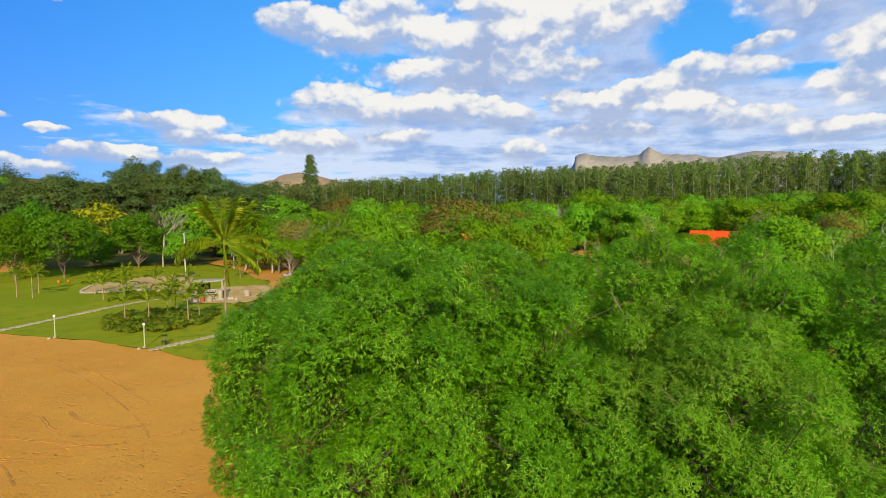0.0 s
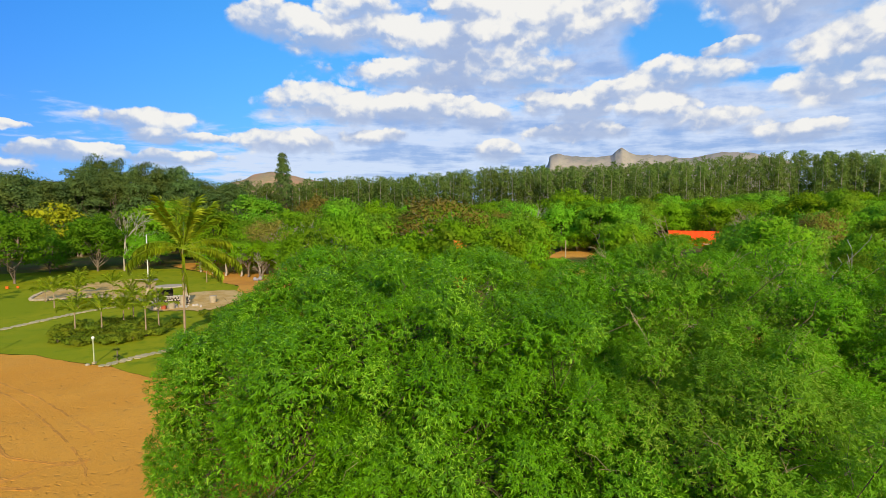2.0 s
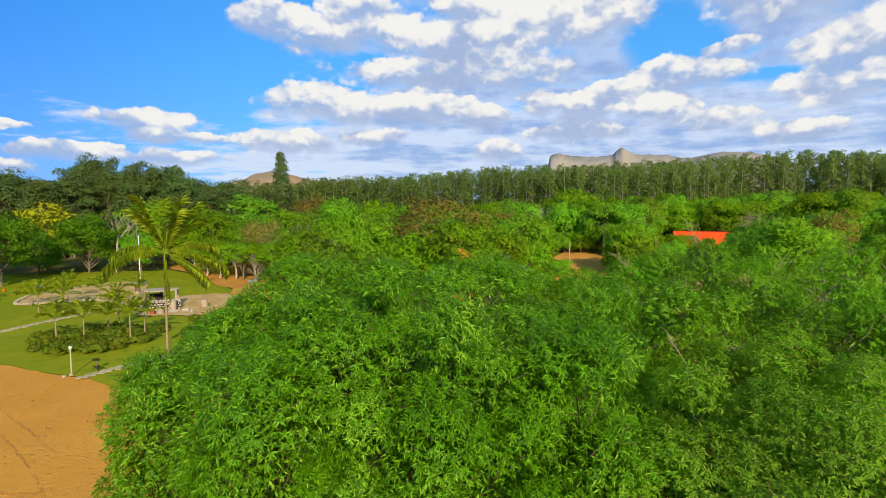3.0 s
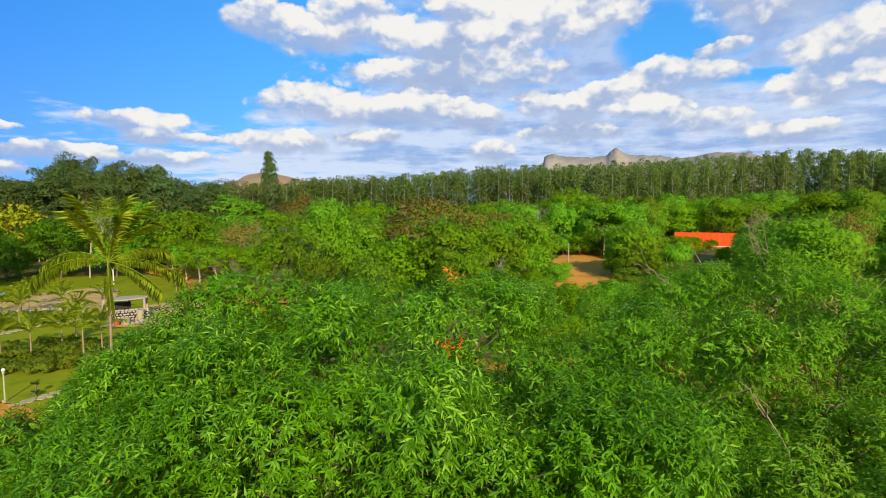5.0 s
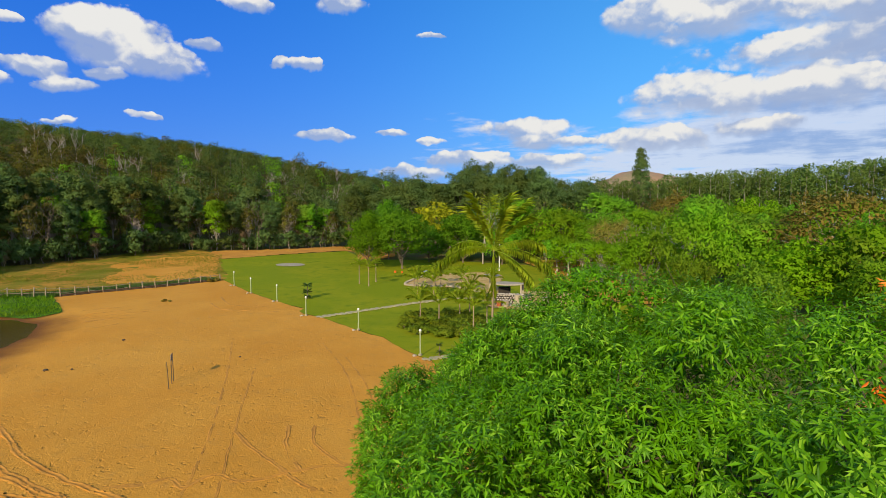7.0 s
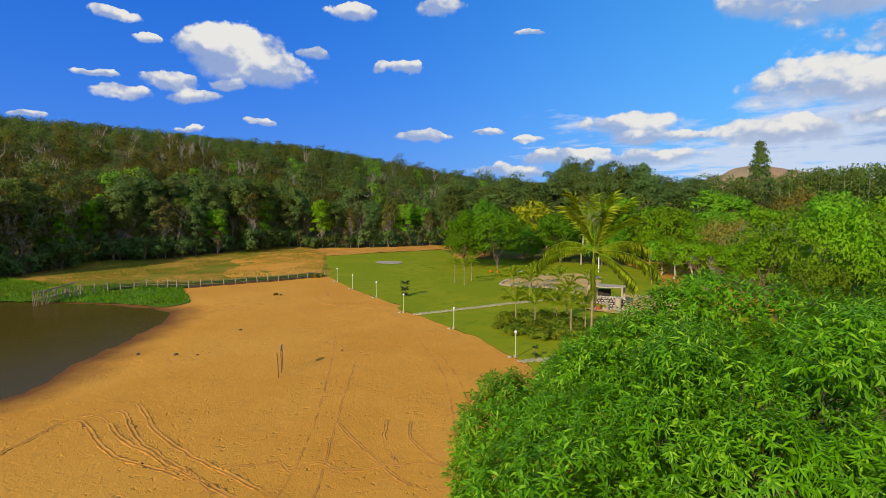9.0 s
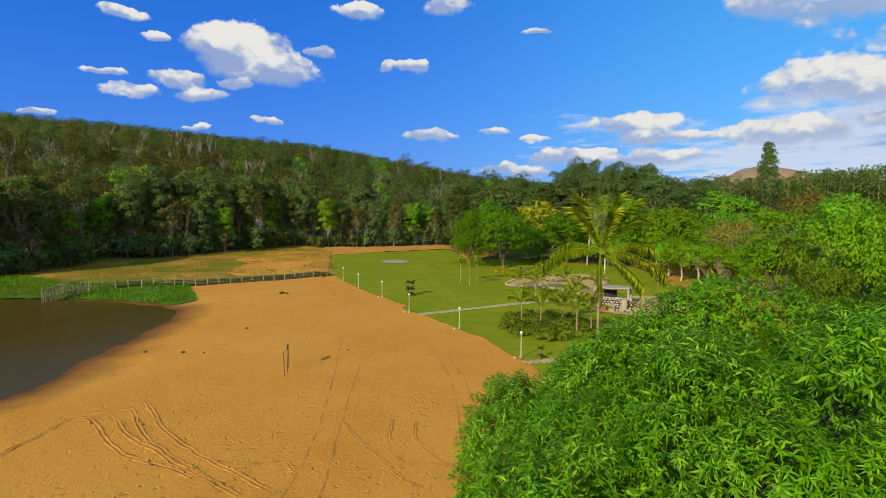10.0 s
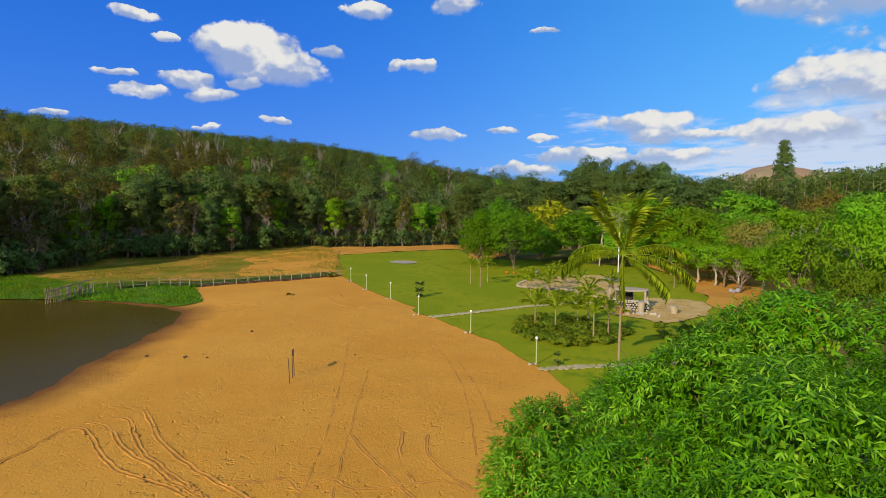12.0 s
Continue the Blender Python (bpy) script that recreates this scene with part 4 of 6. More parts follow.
def wood(spots_xyzs, sorts, seed):
    """Far woods as one mesh: vertices, faces and normals."""
    rng = np.random.default_rng(seed)
    chunks, facing = [], []
    for x, y, z, s in spots_xyzs:
        v, f, nor = sorts[int(rng.integers(len(sorts)))]
        a = rng.uniform(0, 6.28)
        turn = np.array([[np.cos(a), -np.sin(a), 0], [np.sin(a), np.cos(a), 0], [0, 0, 1]])
        chunks.append((v @ turn.T * s + [x, y, z], f))
        facing.append(nor @ turn.T)
    return *join(chunks), np.concatenate(facing)


def far_tree(seed, tall, spread, low, clumps, per, leaf, cone=True):
    rng = np.random.default_rng(seed)
    d = ball(rng, clumps)
    t = (np.arange(clumps) + rng.random(clumps)) / clumps if cone else rng.random(clumps)
    slim = 0.55 if cone else 0.4
    c = np.stack([d[:, 0] * spread * (1 - slim * t) * 0.75, d[:, 1] * spread * (1 - slim * t) * 0.75, low + (tall - low) * t], 1)
    heart = np.stack([0 * t, 0 * t, c[:, 2] - 0.8 * spread], 1)
    return clump_leaves(rng, c, spread * (0.44 - 0.16 * t) if cone else np.full(clumps, spread * 0.5), per, leaf, leaf * 0.7, 1.0 if cone else 0.75, heart=heart, ruffle=0.16)


def far_stem(tall, r):
    v, f = tubes([([(0, 0, -1), (0.1, 0, tall * 0.5), (0, 0.1, tall)], [r, r * 0.7, r * 0.2])], 4)
    return v, np.concatenate([f[:, :3], f[:, [0, 2, 3]]]), unit(v * [1, 1, 0])


wood_rng = np.random.default_rng(3)
rows = []
for px in np.concatenate([np.arange(-84, 60, 2.3), np.arange(60, 330, 2.9)]):
    for py in np.arange(185, 227, 6.0):
        if py < 194 + max(0, 40 - px) * 0.08 + 6 * math.sin(px * 0.06) or (px + 48) ** 2 + (py - 202) ** 2 < 60:
            continue
        jx, jy = px + wood_rng.uniform(-1.3, 1.3), py + wood_rng.uniform(-3, 3)
        grown = float(np.interp(jx, [-44, -26, 35, 85, 115, 160, 300], [1.07, 1.13, 1.15, 1.06, 1.0, 1.09, 1.12]))
        rows.append((jx, jy, float(height(jx, jy)), grown * wood_rng.uniform(0.92, 1.06)))
sorts = [far_tree(80 + k, 18.4, 3.6, 0.5, 30, 32, 0.52) for k in range(5)]
plantation = new("eucalyptus_plantation")
v, f, facing = wood(rows, sorts, 1)
child("crowns", mesh_of("euc_crowns", v, f, M["euc_leaf"], normals=facing), plantation)
child("trunks", mesh_of("euc_trunks", *wood(rows, [far_stem(18.5, 0.13)], 1)[:2], M["pale_bark"]), plantation)
tagged(plantation, "dense eucalyptus plantation on the far slope", "woods", kind="stuff")

rows = []
for px in np.arange(-264, -142, 5.4):
    for py in np.arange(-40, 260, 5.6):
        jx, jy = px + wood_rng.uniform(-2, 2), py + wood_rng.uniform(-2, 2)
        if jx > -158 + 0.22 * (jy - 90) and jy < 140 and jx > -150 or jx + jy * 0.35 > -70:
            continue
        rows.append((jx, jy, float(height(jx, jy)) - 1.5, wood_rng.uniform(0.75, 1.2) if jx > -168 else wood_rng.uniform(0.62, 0.88) if jx > -205 else wood_rng.uniform(0.42, 0.50)))
sorts = [far_tree(90 + k, 13.5, 4.6, 2.0, 18, 44, 0.62, False) for k in range(4)]
ridge_sorts = [far_tree(96 + k, 8.6, 7.6, 2.0, 12, 44, 0.85, False) for k in range(3)]
woods = new("hill_forest")
share = {"dark_leaf": [], "olive_wood_leaf": [], "mid_leaf": [], "twig": []}
for x, y, z, s in rows:
    lean_brown = 0.34 + noise.noise(Vector((x * 0.03, y * 0.03, 1.0))) * 0.9 - smooth((y - 60) / 120) * 0.25
    u = wood_rng.random() if x > -205 else 1.0
    kind = "twig" if u < 0.15 else "mid_leaf" if u < 0.21 and x > -205 else "dark_leaf" if x < -222 else "olive_wood_leaf" if wood_rng.random() < lean_brown else "dark_leaf"
    share[kind].append((x, y, z, s))
for k, (kind, some) in enumerate(share.items()):
    if kind != "twig":
        low, top = [r for r in some if r[0] > -205], [r for r in some if r[0] <= -205]
        groups = [wood(part_rows, shapes, 2 + k) for part_rows, shapes in ((low, sorts), (top, ridge_sorts)) if part_rows]
        v, f = join([g[:2] for g in groups])
        child("crowns", mesh_of("hill_crowns", v, f, M[kind], normals=np.concatenate([g[2] for g in groups])), woods)


def far_bare(seed):
    """A leafless tree: a stem that forks upwards twice."""
    rng = np.random.default_rng(seed)
    paths = [limb(rng, (0, 0, -1), (0, 0, 6), 0.22, 0.15, 4, 0.02)]
    for _ in range(7):
        a = np.array([0, 0, rng.uniform(4, 6)])
        b = a + np.array([*rng.normal(size=2) * 2.2, rng.uniform(4, 8)])
        paths.append(limb(rng, a, b, 0.11, 0.04, 4))
        for _ in range(3):
            c = a + (b - a) * rng.uniform(0.4, 1)
            paths.append(limb(rng, c, c + np.array([*rng.normal(size=2) * 1.2, rng.uniform(1, 3)]), 0.05, 0.015, 3))
    v, f = tubes(paths, 3)
    return v, np.concatenate([f[:, :3], f[:, [0, 2, 3]]]), v


child("bare_trees", mesh_of("hill_bare", *wood(share["twig"], [far_bare(k) for k in range(3)], 9)[:2], M["pale_bark"]), woods)
child("trunks", mesh_of("hill_trunks", *wood([r for r in rows if r[0] > -200], [far_stem(12.0, 0.17)], 2)[:2], M["bark"]), woods)
tagged(woods, "dense mixed forest covering the hillside", "woods", kind="stuff")


# ---- the near trees ----
def near_tree(name, x, y, seed, mid, reach, clumps, whorls, extra, leaf_mat, label, bare=0, rust=(), blade=(0.162, 0.038), k=8, power=1.7, rugged=1.0, poke=1.0):
    """A broad crown of leaf whorls on domed clumps. mid: centre of the crown; reach: its half sizes; power: 2 for a round top, less for a peaked one; poke: how far bare twigs stand out."""
    rng = np.random.default_rng(seed)
    mid, reach = np.asarray(mid, float), np.asarray(reach, float)
    nth = np.arange(clumps) + 0.5
    up, round_ = 1 - 1.6 * nth / clumps, nth * 2.399963
    d = np.stack([np.cos(round_) * np.sqrt(1 - up**2), np.sin(round_) * np.sqrt(1 - up**2), up], 1) + rng.normal(size=(clumps, 3)) * 0.07
    d = unit(d) * reach
    d = d / (np.abs(d / reach) ** power).sum(1, keepdims=True) ** (1 / power)
    swell = np.array([noise.noise(Vector(q * 2.3) + Vector((seed * 3.7, 0, 0))) + 0.6 * noise.noise(Vector(q * 5.1) + Vector((0, seed * 3.7, 0))) for q in unit(d)])
    radii = rng.uniform(0.75, 1.95, clumps)
    centres = mid + d * (1 + rugged * (0.20 * swell + rng.normal(size=clumps) * 0.085))[:, None] - unit(d) * radii[:, None] * 0.8
    centres = np.concatenate([centres, np.array([e[:3] for e in extra]).reshape(-1, 3)])
    radii = np.concatenate([radii, [e[3] for e in extra]])
    # the side that faces away from the beach is thinner
    rear = (centres[:, 1] - mid[1] > 0.45 * reach[1]) & (centres[:, 2] < mid[2] + 0.45 * reach[2])
    share = np.where(rear, 0.3, 1.0) * radii**2
    who = rng.choice(len(centres), int(whorls * 2.1), p=share / share.sum())
    toward = unit(centres - mid + [0, 0, 2.0])[who]
    out = unit(ball(rng, len(who)) + toward * 0.75)
    lobe = 1 + 0.20 * np.sin(out[:, 0] * 4.3 + who) * np.sin(out[:, 1] * 4.3 + who * 1.7) * np.cos(out[:, 2] * 3.7 + who)
    tips = centres[who] + out * (radii[who] * lobe * (1 - 0.30 * rng.random(len(who)) ** 2.5))[:, None] * [1, 1, 0.9]
    # only what lies on the outside of the joined clumps carries leaves
    buried = np.zeros(len(who), bool)
    for q, (cc, r) in enumerate(zip(centres, radii)):
        buried |= (((tips - cc) / [1, 1, 0.9]) ** 2).sum(1) < (0.80 * r) ** 2 * np.where(who == q, 0.0, 1.0)
    tips, out = tips[~buried][:whorls], out[~buried][:whorls]
    n = len(tips)
    o = unit(out + [0, 0, 0.30] + ball(rng, n) * 0.30)
    ref = unit(np.cross(o, ball(rng, n)))
    ref2 = np.cross(o, ref)
    o, ref, ref2 = (np.repeat(q, k, 0) for q in (o, ref, ref2))
    a = np.tile(np.arange(k) * 2.4, n) + rng.uniform(-0.35, 0.35, n * k)
    back = np.tile(np.linspace(0, 1, k), n) * rng.uniform(0.6, 1.2, n * k)
    c = np.repeat(tips, k, 0) - o * (back * 0.16)[:, None]
    spread = (0.35 + 0.95 * back)[:, None]
    axis = unit(o * (1.0 - 0.5 * spread) + (np.cos(a)[:, None] * ref + np.sin(a)[:, None] * ref2) * spread - [0, 0, 0.58])
    s = np.repeat(rng.uniform(0.72, 1.18, n), k) * rng.uniform(0.75, 1.15, n * k)
    v, f = (blades if whorls > 20000 else leaves)(c, axis, o, blade[0] * s, blade[1] * s, 0.20)
    # larger filler leaves inside the clumps, added to block light and view
    m = len(centres) * 190
    inner = np.repeat(np.arange(len(centres)), 190)
    c2 = centres[inner] + ball(rng, m) * (radii[inner] * rng.uniform(0.30, 0.70, m))[:, None]
    v, f = join([(v, f), leaves(c2, ball(rng, m) - [0, 0, 0.4], ball(rng, m), rng.uniform(0.20, 0.32, m), rng.uniform(0.06, 0.10, m), 0.2)])
    # and filler in the heart of the crown, which keeps its gaps dark
    m = whorls // 2
    q = unit(ball(rng, m) + [0, 0, 0.25]) * reach
    q = q / (np.abs(q / reach) ** power).sum(1, keepdims=True) ** (1 / power) * (rng.random(m) ** 0.4 * 0.70)[:, None]
    v, f = join([(v, f), leaves(mid + q, ball(rng, m) - [0, 0, 0.4], ball(rng, m), rng.uniform(0.22, 0.36, m), rng.uniform(0.07, 0.11, m), 0.2)])
    base = new(name)
    base.location = (x, y, float(height(x, y)))
    zero = np.array([x, y, float(base.location.z)])
    stem = np.array([x, y, zero[2]])
    fork = stem + [0.2, 0.1, 2.2]
    paths = [limb(rng, stem - [0, 0, 0.4], fork, 0.42, 0.34, 5, 0.03)]
    hubs = []
    for q in range(7):
        goal = np.asarray(mid) + unit(rng.normal(size=3) * [1, 1, 0.5] + [0, 0, 0.6]) * np.asarray(reach) * 0.5
        paths.append(limb(rng, fork, goal, 0.20, 0.08))
        hubs.append(goal)
    hubs = np.array(hubs)
    for cc in centres:
        h = hubs[np.argmin(((hubs - cc) ** 2).sum(1))]
        p, r = limb(rng, h, cc, 0.036, 0.010)
        paths.append((p, r))
        for _ in range(2):
            e = cc + ball(rng, 1)[0] * 1.25
            paths.append(limb(rng, p[int(rng.integers(2, 6))], e, 0.012, 0.004, 4))
    twigs = []
    for _ in range(bare):
        cc = centres[int(rng.integers(len(centres)))]
        g = unit(cc - np.asarray(mid))
        a = cc - g * 0.8
        b = cc + g * poke * rng.uniform(0.9, 1.7) + ball(rng, 1)[0] * 0.7
        twigs.append(limb(rng, a, b, 0.026, 0.007, 5, 0.06))
        for _ in range(3):
            e = a + (b - a) * rng.uniform(0.5, 0.9)
            twigs.append(limb(rng, e, e + g * rng.uniform(0.3, 0.8) + ball(rng, 1)[0] * 0.5, 0.011, 0.004, 4, 0.06))
    tv, tf = tubes(paths, 6)
    child("trunk", mesh_of(name + "_trunk", tv - zero, tf, M["near_bark"], True), base)
    qv, qf = tubes(twigs, 4)
    child("bare_twig", mesh_of(name + "_twigs", qv - zero, qf, M["twig"], True), base, "pale leafless twigs among the leaves")["kind"] = "stuff"
    child("crown", mesh_of(name + "_crown", v - zero, f, leaf_mat), base)
    for rx, ry, rz, big, dry_mat, dry_label in rust:
        m = int(22 * big**1.6)
        c2 = np.array([rx, ry, rz]) + rng.normal(size=(m, 3)) * np.array([0.10, 0.10, 0.08]) * big
        ax2 = unit(ball(rng, m) - [0, 0, 0.5])
        v2, f2 = leaves(c2, ax2, ball(rng, m), rng.uniform(0.10, 0.17, m), np.full(m, 0.04), 0.2)
        child("dry_tuft", mesh_of(name + "_tuft", v2 - zero, f2, M[dry_mat]), base, dry_label)["kind"] = "stuff"
    return tagged(base, label, "tree")


RUST, STRAW = ("rust_leaf", "tuft of rust-coloured dry leaves"), ("straw_leaf", "tuft of straw-coloured dead leaves and twigs")
LEFT_SIDE = [(-9.2, 30, 7.0, 1.1), (-9.4, 30.8, 5.8, 1.2), (-9.2, 29.2, 5.6, 1.2), (-9.4, 32, 4.8, 1.3), (-9.2, 32.6, 6.6, 1.1), (-9.3, 28.2, 4.0, 1.2), (-9.6, 31, 3.2, 1.4),
             (-9.5, 33.4, 3.2, 1.4), (-9.0, 28, 6.4, 1.0), (-9.2, 29.4, 2.4, 1.4), (-8.5, 30.6, 8.0, 1.0), (-9, 27.5, 2.6, 1.6), (-8.4, 25.5, 1.8, 1.5), (-8.6, 26.6, 5.0, 1.4), (-8.0, 25, 3.8, 1.4)]
FRONT = [(-6.5, 22.6, 1.0, 1.5), (-4.2, 21.8, 1.1, 1.5), (-1.8, 21.3, 1.6, 1.5), (0.8, 21.2, 1.8, 1.5), (3.4, 21.4, 2.0, 1.5), (6.0, 21.9, 2.0, 1.5), (-6, 23.5, 2.8, 1.6), (-3, 22.5, 3.6, 1.6), (0, 22, 4.4, 1.6), (3, 22, 4.4, 1.6), (5.5, 22.6, 4.4, 1.6)]
HEAD = [(-8.6, 26.6, 7.4, 1.2), (-9.0, 27.4, 7.6, 1.1), (-9.4, 28.2, 7.1, 1.1), (-8.1, 25.7, 7.2, 1.1), (-9.3, 26.9, 6.4, 1.2), (-4.7, 29.6, 10.3, 1.2), (-6.2, 29.0, 8.9, 1.2), (-3.2, 29.5, 10.3, 1.2), (-7.3, 28.8, 8.2, 1.2), (-8.0, 29.0, 7.9, 1.2), (-1.8, 28.6, 10.4, 1.1), (2.2, 28.6, 10.5, 1.1), (-5.6, 27.8, 9.6, 1.2), (-7.0, 27.6, 8.4, 1.2), (-8.5, 27.3, 7.2, 1.2), (-4.0, 27.0, 9.8, 1.1), (-8.7, 26.3, 5.9, 1.3), (-9.1, 26.2, 4.4, 1.3), (-9.7, 27.6, 3.0, 1.4), (-9.6, 29.5, 4.2, 1.2), (0.6, 26.6, 10.4, 1.3), (-1.4, 28.0, 10.0, 1.2), (-5.6, 28.2, 8.9, 1.2), (-3.8, 29.8, 9.4, 1.2), (3.8, 31.4, 9.6, 1.3), (4.6, 29.2, 8.7, 1.1), (0.4, 24.2, 8.5, 1.2), (2.1, 23.0, 7.4, 1.1), (4.4, 23.2, 6.5, 1.2), (-0.5, 21.7, 6.3, 1.2), (-5.4, 28.4, 9.95, 1.1), (-6.1, 28.0, 9.35, 1.1), (-4.9, 28.7, 10.4, 1.1), (-6.6, 27.6, 9.0, 1.1), (-4.3, 28.9, 10.6, 1.1), (-5.9, 26.7, 8.1, 1.3), (-5.5, 27.1, 8.5, 1.3), (-5.2, 25.9, 8.3, 1.2)]
BOUGH = [(-3.5, 24.3, 9.2, 1.1), (-2.3, 24.3, 9.3, 1.15), (-4.1, 26.3, 9.4, 1.0), (-3.0, 25.7, 9.6, 1.1), (-1.0, 24.6, 9.3, 1.1), (0.3, 24.8, 9.3, 1.1), (2.6, 23.7, 8.3, 1.1), (1.4, 23.9, 8.7, 1.1),
         (-3.3, 23.4, 8.0, 1.2), (-1.9, 23.2, 7.7, 1.2), (-0.2, 23.2, 7.9, 1.1), (-4.6, 24.4, 8.2, 1.1), (-5.2, 25.4, 8.4, 1.1),
         (3.0, 23.1, 9.1, 1.1), (3.8, 23.3, 9.2, 1.1), (3.8, 22.5, 9.2, 1.0), (3.7, 24.1, 9.4, 1.1), (3.0, 24.5, 9.1, 1.1), (4.6, 23.6, 9.2, 1.0), (2.8, 25.7, 9.4, 1.1)]
near_tree("mango_tree", 0, 28.5, 1, (-0.2, 28.0, 4.3), (9.2, 7.9, 7.0), 105, 39000, LEFT_SIDE + FRONT + HEAD + BOUGH, M["near_leaf"],
          "broad tree with a dense crown of glossy green leaves", 12, [(0.99, 26.2, 11.7, 1.0, *RUST), (0.88, 24.6, 10.6, 1.1, *RUST)], rugged=1.45, poke=0.5)
near_tree("leafy_tree", 13, 32, 2, (13, 31.8, 4.6), (8.0, 7.2, 6.5), 105, 18000, [(10.9, 29.9, 11.0, 1.0), (9.6, 31.0, 10.5, 1.1), (8.4, 31.4, 10.2, 1.0), (7.9, 35.4, 9.2, 1.1), (12.6, 30.2, 9.2, 1.0), (14.5, 30.0, 8.7, 1.0), (16.5, 29.5, 9.4, 1.1), (18.6, 29.4, 9.5, 1.2), (14.9, 28.9, 8.7, 1.0), (16.5, 28.0, 9.0, 1.1)],
          M["olive_leaf"], "sparser olive-green tree with bare twigs", 110, [(9.4, 28.3, 10.3, 2.2, *STRAW), (11.5, 28.6, 10.5, 2.0, *STRAW), (8.6, 27.4, 9.6, 1.6, *STRAW)], power=2.0)
near_tree("leafy_tree", 23, 28, 3, (22.5, 28.4, 4.2), (6.6, 6.4, 7.0), 120, 11000, [], M["near_leaf"], "broad tree with a dense crown of glossy green leaves", 20, power=2.0)
near_tree("leafy_tree", 10.5, 25, 4, (10.4, 24.6, 2.6), (5.6, 6.0, 5.6), 70, 12000, [(8.2, 20.9, 5.9, 1.2), (9.4, 24.0, 7.0, 1.2), (11.9, 23.7, 6.9, 1.2), (7.4, 24.2, 8.0, 1.0)], M["olive_leaf"], "lower tree with glossy green leaves and bare twigs", 45, power=2.0)


# ---- palms ----
def frond(rng, reach, lift, droop, leaflets, blade, hang, thin=0.058):
    """One feather leaf along +x from the origin: its rib path and its leaflets. lift: degrees over the level at its foot."""
    t = np.linspace(0, 1, 12)
    e = radians(lift)
    rib = np.stack([reach * (math.cos(e) * t + 0.10 * math.sin(e) * t**2), 0.05 * reach * np.sin(t * 3) * rng.uniform(-1, 1), reach * (math.sin(e) * t - droop * t**2.2)], 1)
    k = leaflets
    s = np.linspace(0.12, 0.99, k)
    p = np.stack([np.interp(s, t, rib[:, i]) for i in range(3)], 1)
    along = unit(np.stack([np.interp(s, t, np.gradient(rib[:, i])) for i in range(3)], 1))
    chunks = []
    for sd in (1, -1):
        out = unit(np.cross(along, [0, 0, 1.0])) * sd
        axis = unit(out * 0.75 + along * 0.6 + [0, 0, -hang * 1.5] + rng.normal(size=(k, 3)) * 0.19)
        length = blade * np.sin(np.clip(s * 1.1 + 0.28, 0, np.pi * 0.93)) * rng.uniform(0.85, 1.1, k)
        chunks.append(leaves(p, axis, np.cross(out, along) * sd + out * 0.2, length, np.full(k, blade * thin), 0.42))
    return rib, join(chunks)


def palm(name, x, y, seed, trunk_h, trunk_r, fronds, reach, blade, leaflets, label, upright=0.3, lean=(0, 0), category="palm tree", mat="palm_leaf", spray=()):
    """spray: the fronds' turn, lift, droop and share of the full length, where they are known."""
    rng = np.random.default_rng(seed)
    base = new(name)
    base.location = (x, y, float(height(x, y)) + 0.05)
    t = np.linspace(0, 1, 14)
    path = np.stack([lean[0] * t**1.5, lean[1] * t**1.5, trunk_h * t - 0.2 * (1 - t)], 1)
    rad = trunk_r * (1.0 + 0.55 * np.exp(-t * 9) - 0.30 * t) * (1 + 0.03 * np.sin(np.arange(14) * 2.4))
    child("trunk", mesh_of(name + "_trunk", *tubes([(path, rad)], 9), M["palm_bark"], True), base)
    top = path[-1]
    if not spray:
        us = [(k + 0.5) / fronds for k in range(fronds)]
        spray = [(k * 137.5 + rng.uniform(-14, 14), 88 - 50 * u + rng.uniform(-5, 5), upright * 0.14 + 0.38 * u, 1.0) for k, u in enumerate(us)]
    for az, lift, droop, share in spray:
        a = radians(az)
        rib, (v, f) = frond(rng, reach * share * rng.uniform(0.9, 1.05), lift, droop, leaflets, blade, 0.04 if lift > 55 else (0.02 + 0.012 * (90 - max(lift, 0))) * (1.1 if reach > 4 else 0.25), 0.023 if reach > 4 else 0.036)
        turn = np.array([[np.cos(a), -np.sin(a), 0], [np.sin(a), np.cos(a), 0], [0, 0, 1]])
        rv, rf = tubes([(rib, np.linspace(0.035, 0.008, len(rib)) * reach / 4)], 4)
        rf = np.concatenate([rf[:, :3], rf[:, [0, 2, 3]]])
        v, f = join([(v, f), (rv, rf)])
        child("frond", mesh_of(name + "_frond", v @ turn.T + top, f, M[mat]), base)
    return tagged(base, label, category)


COCONUT = [(30, 34, 0.44, 1.0), (24, 12, 0.52, 1.0), (207, 38, 0.62, 1.0), (222, 22, 0.58, 0.95), (18, -12, 0.46, 0.78), (300, -52, 0.25, 0.62), (110, 30, 0.5, 0.9),
           (205, 76, 0.08, 1.0), (28, 66, 0.14, 1.0), (20, 80, 0.07, 1.0), (40, 56, 0.22, 1.0), (235, 66, 0.16, 0.9), (330, 72, 0.16, 0.9), (95, 86, 0.04, 0.95), (280, 83, 0.06, 0.9)]
palm("coconut_palm", -18.5, 48.6, 11, 9.75, 0.092, 18, 4.2, 0.95, 62, "tall coconut palm with arching yellow-green fronds", 0.6, (0.05, 0.1), spray=COCONUT)
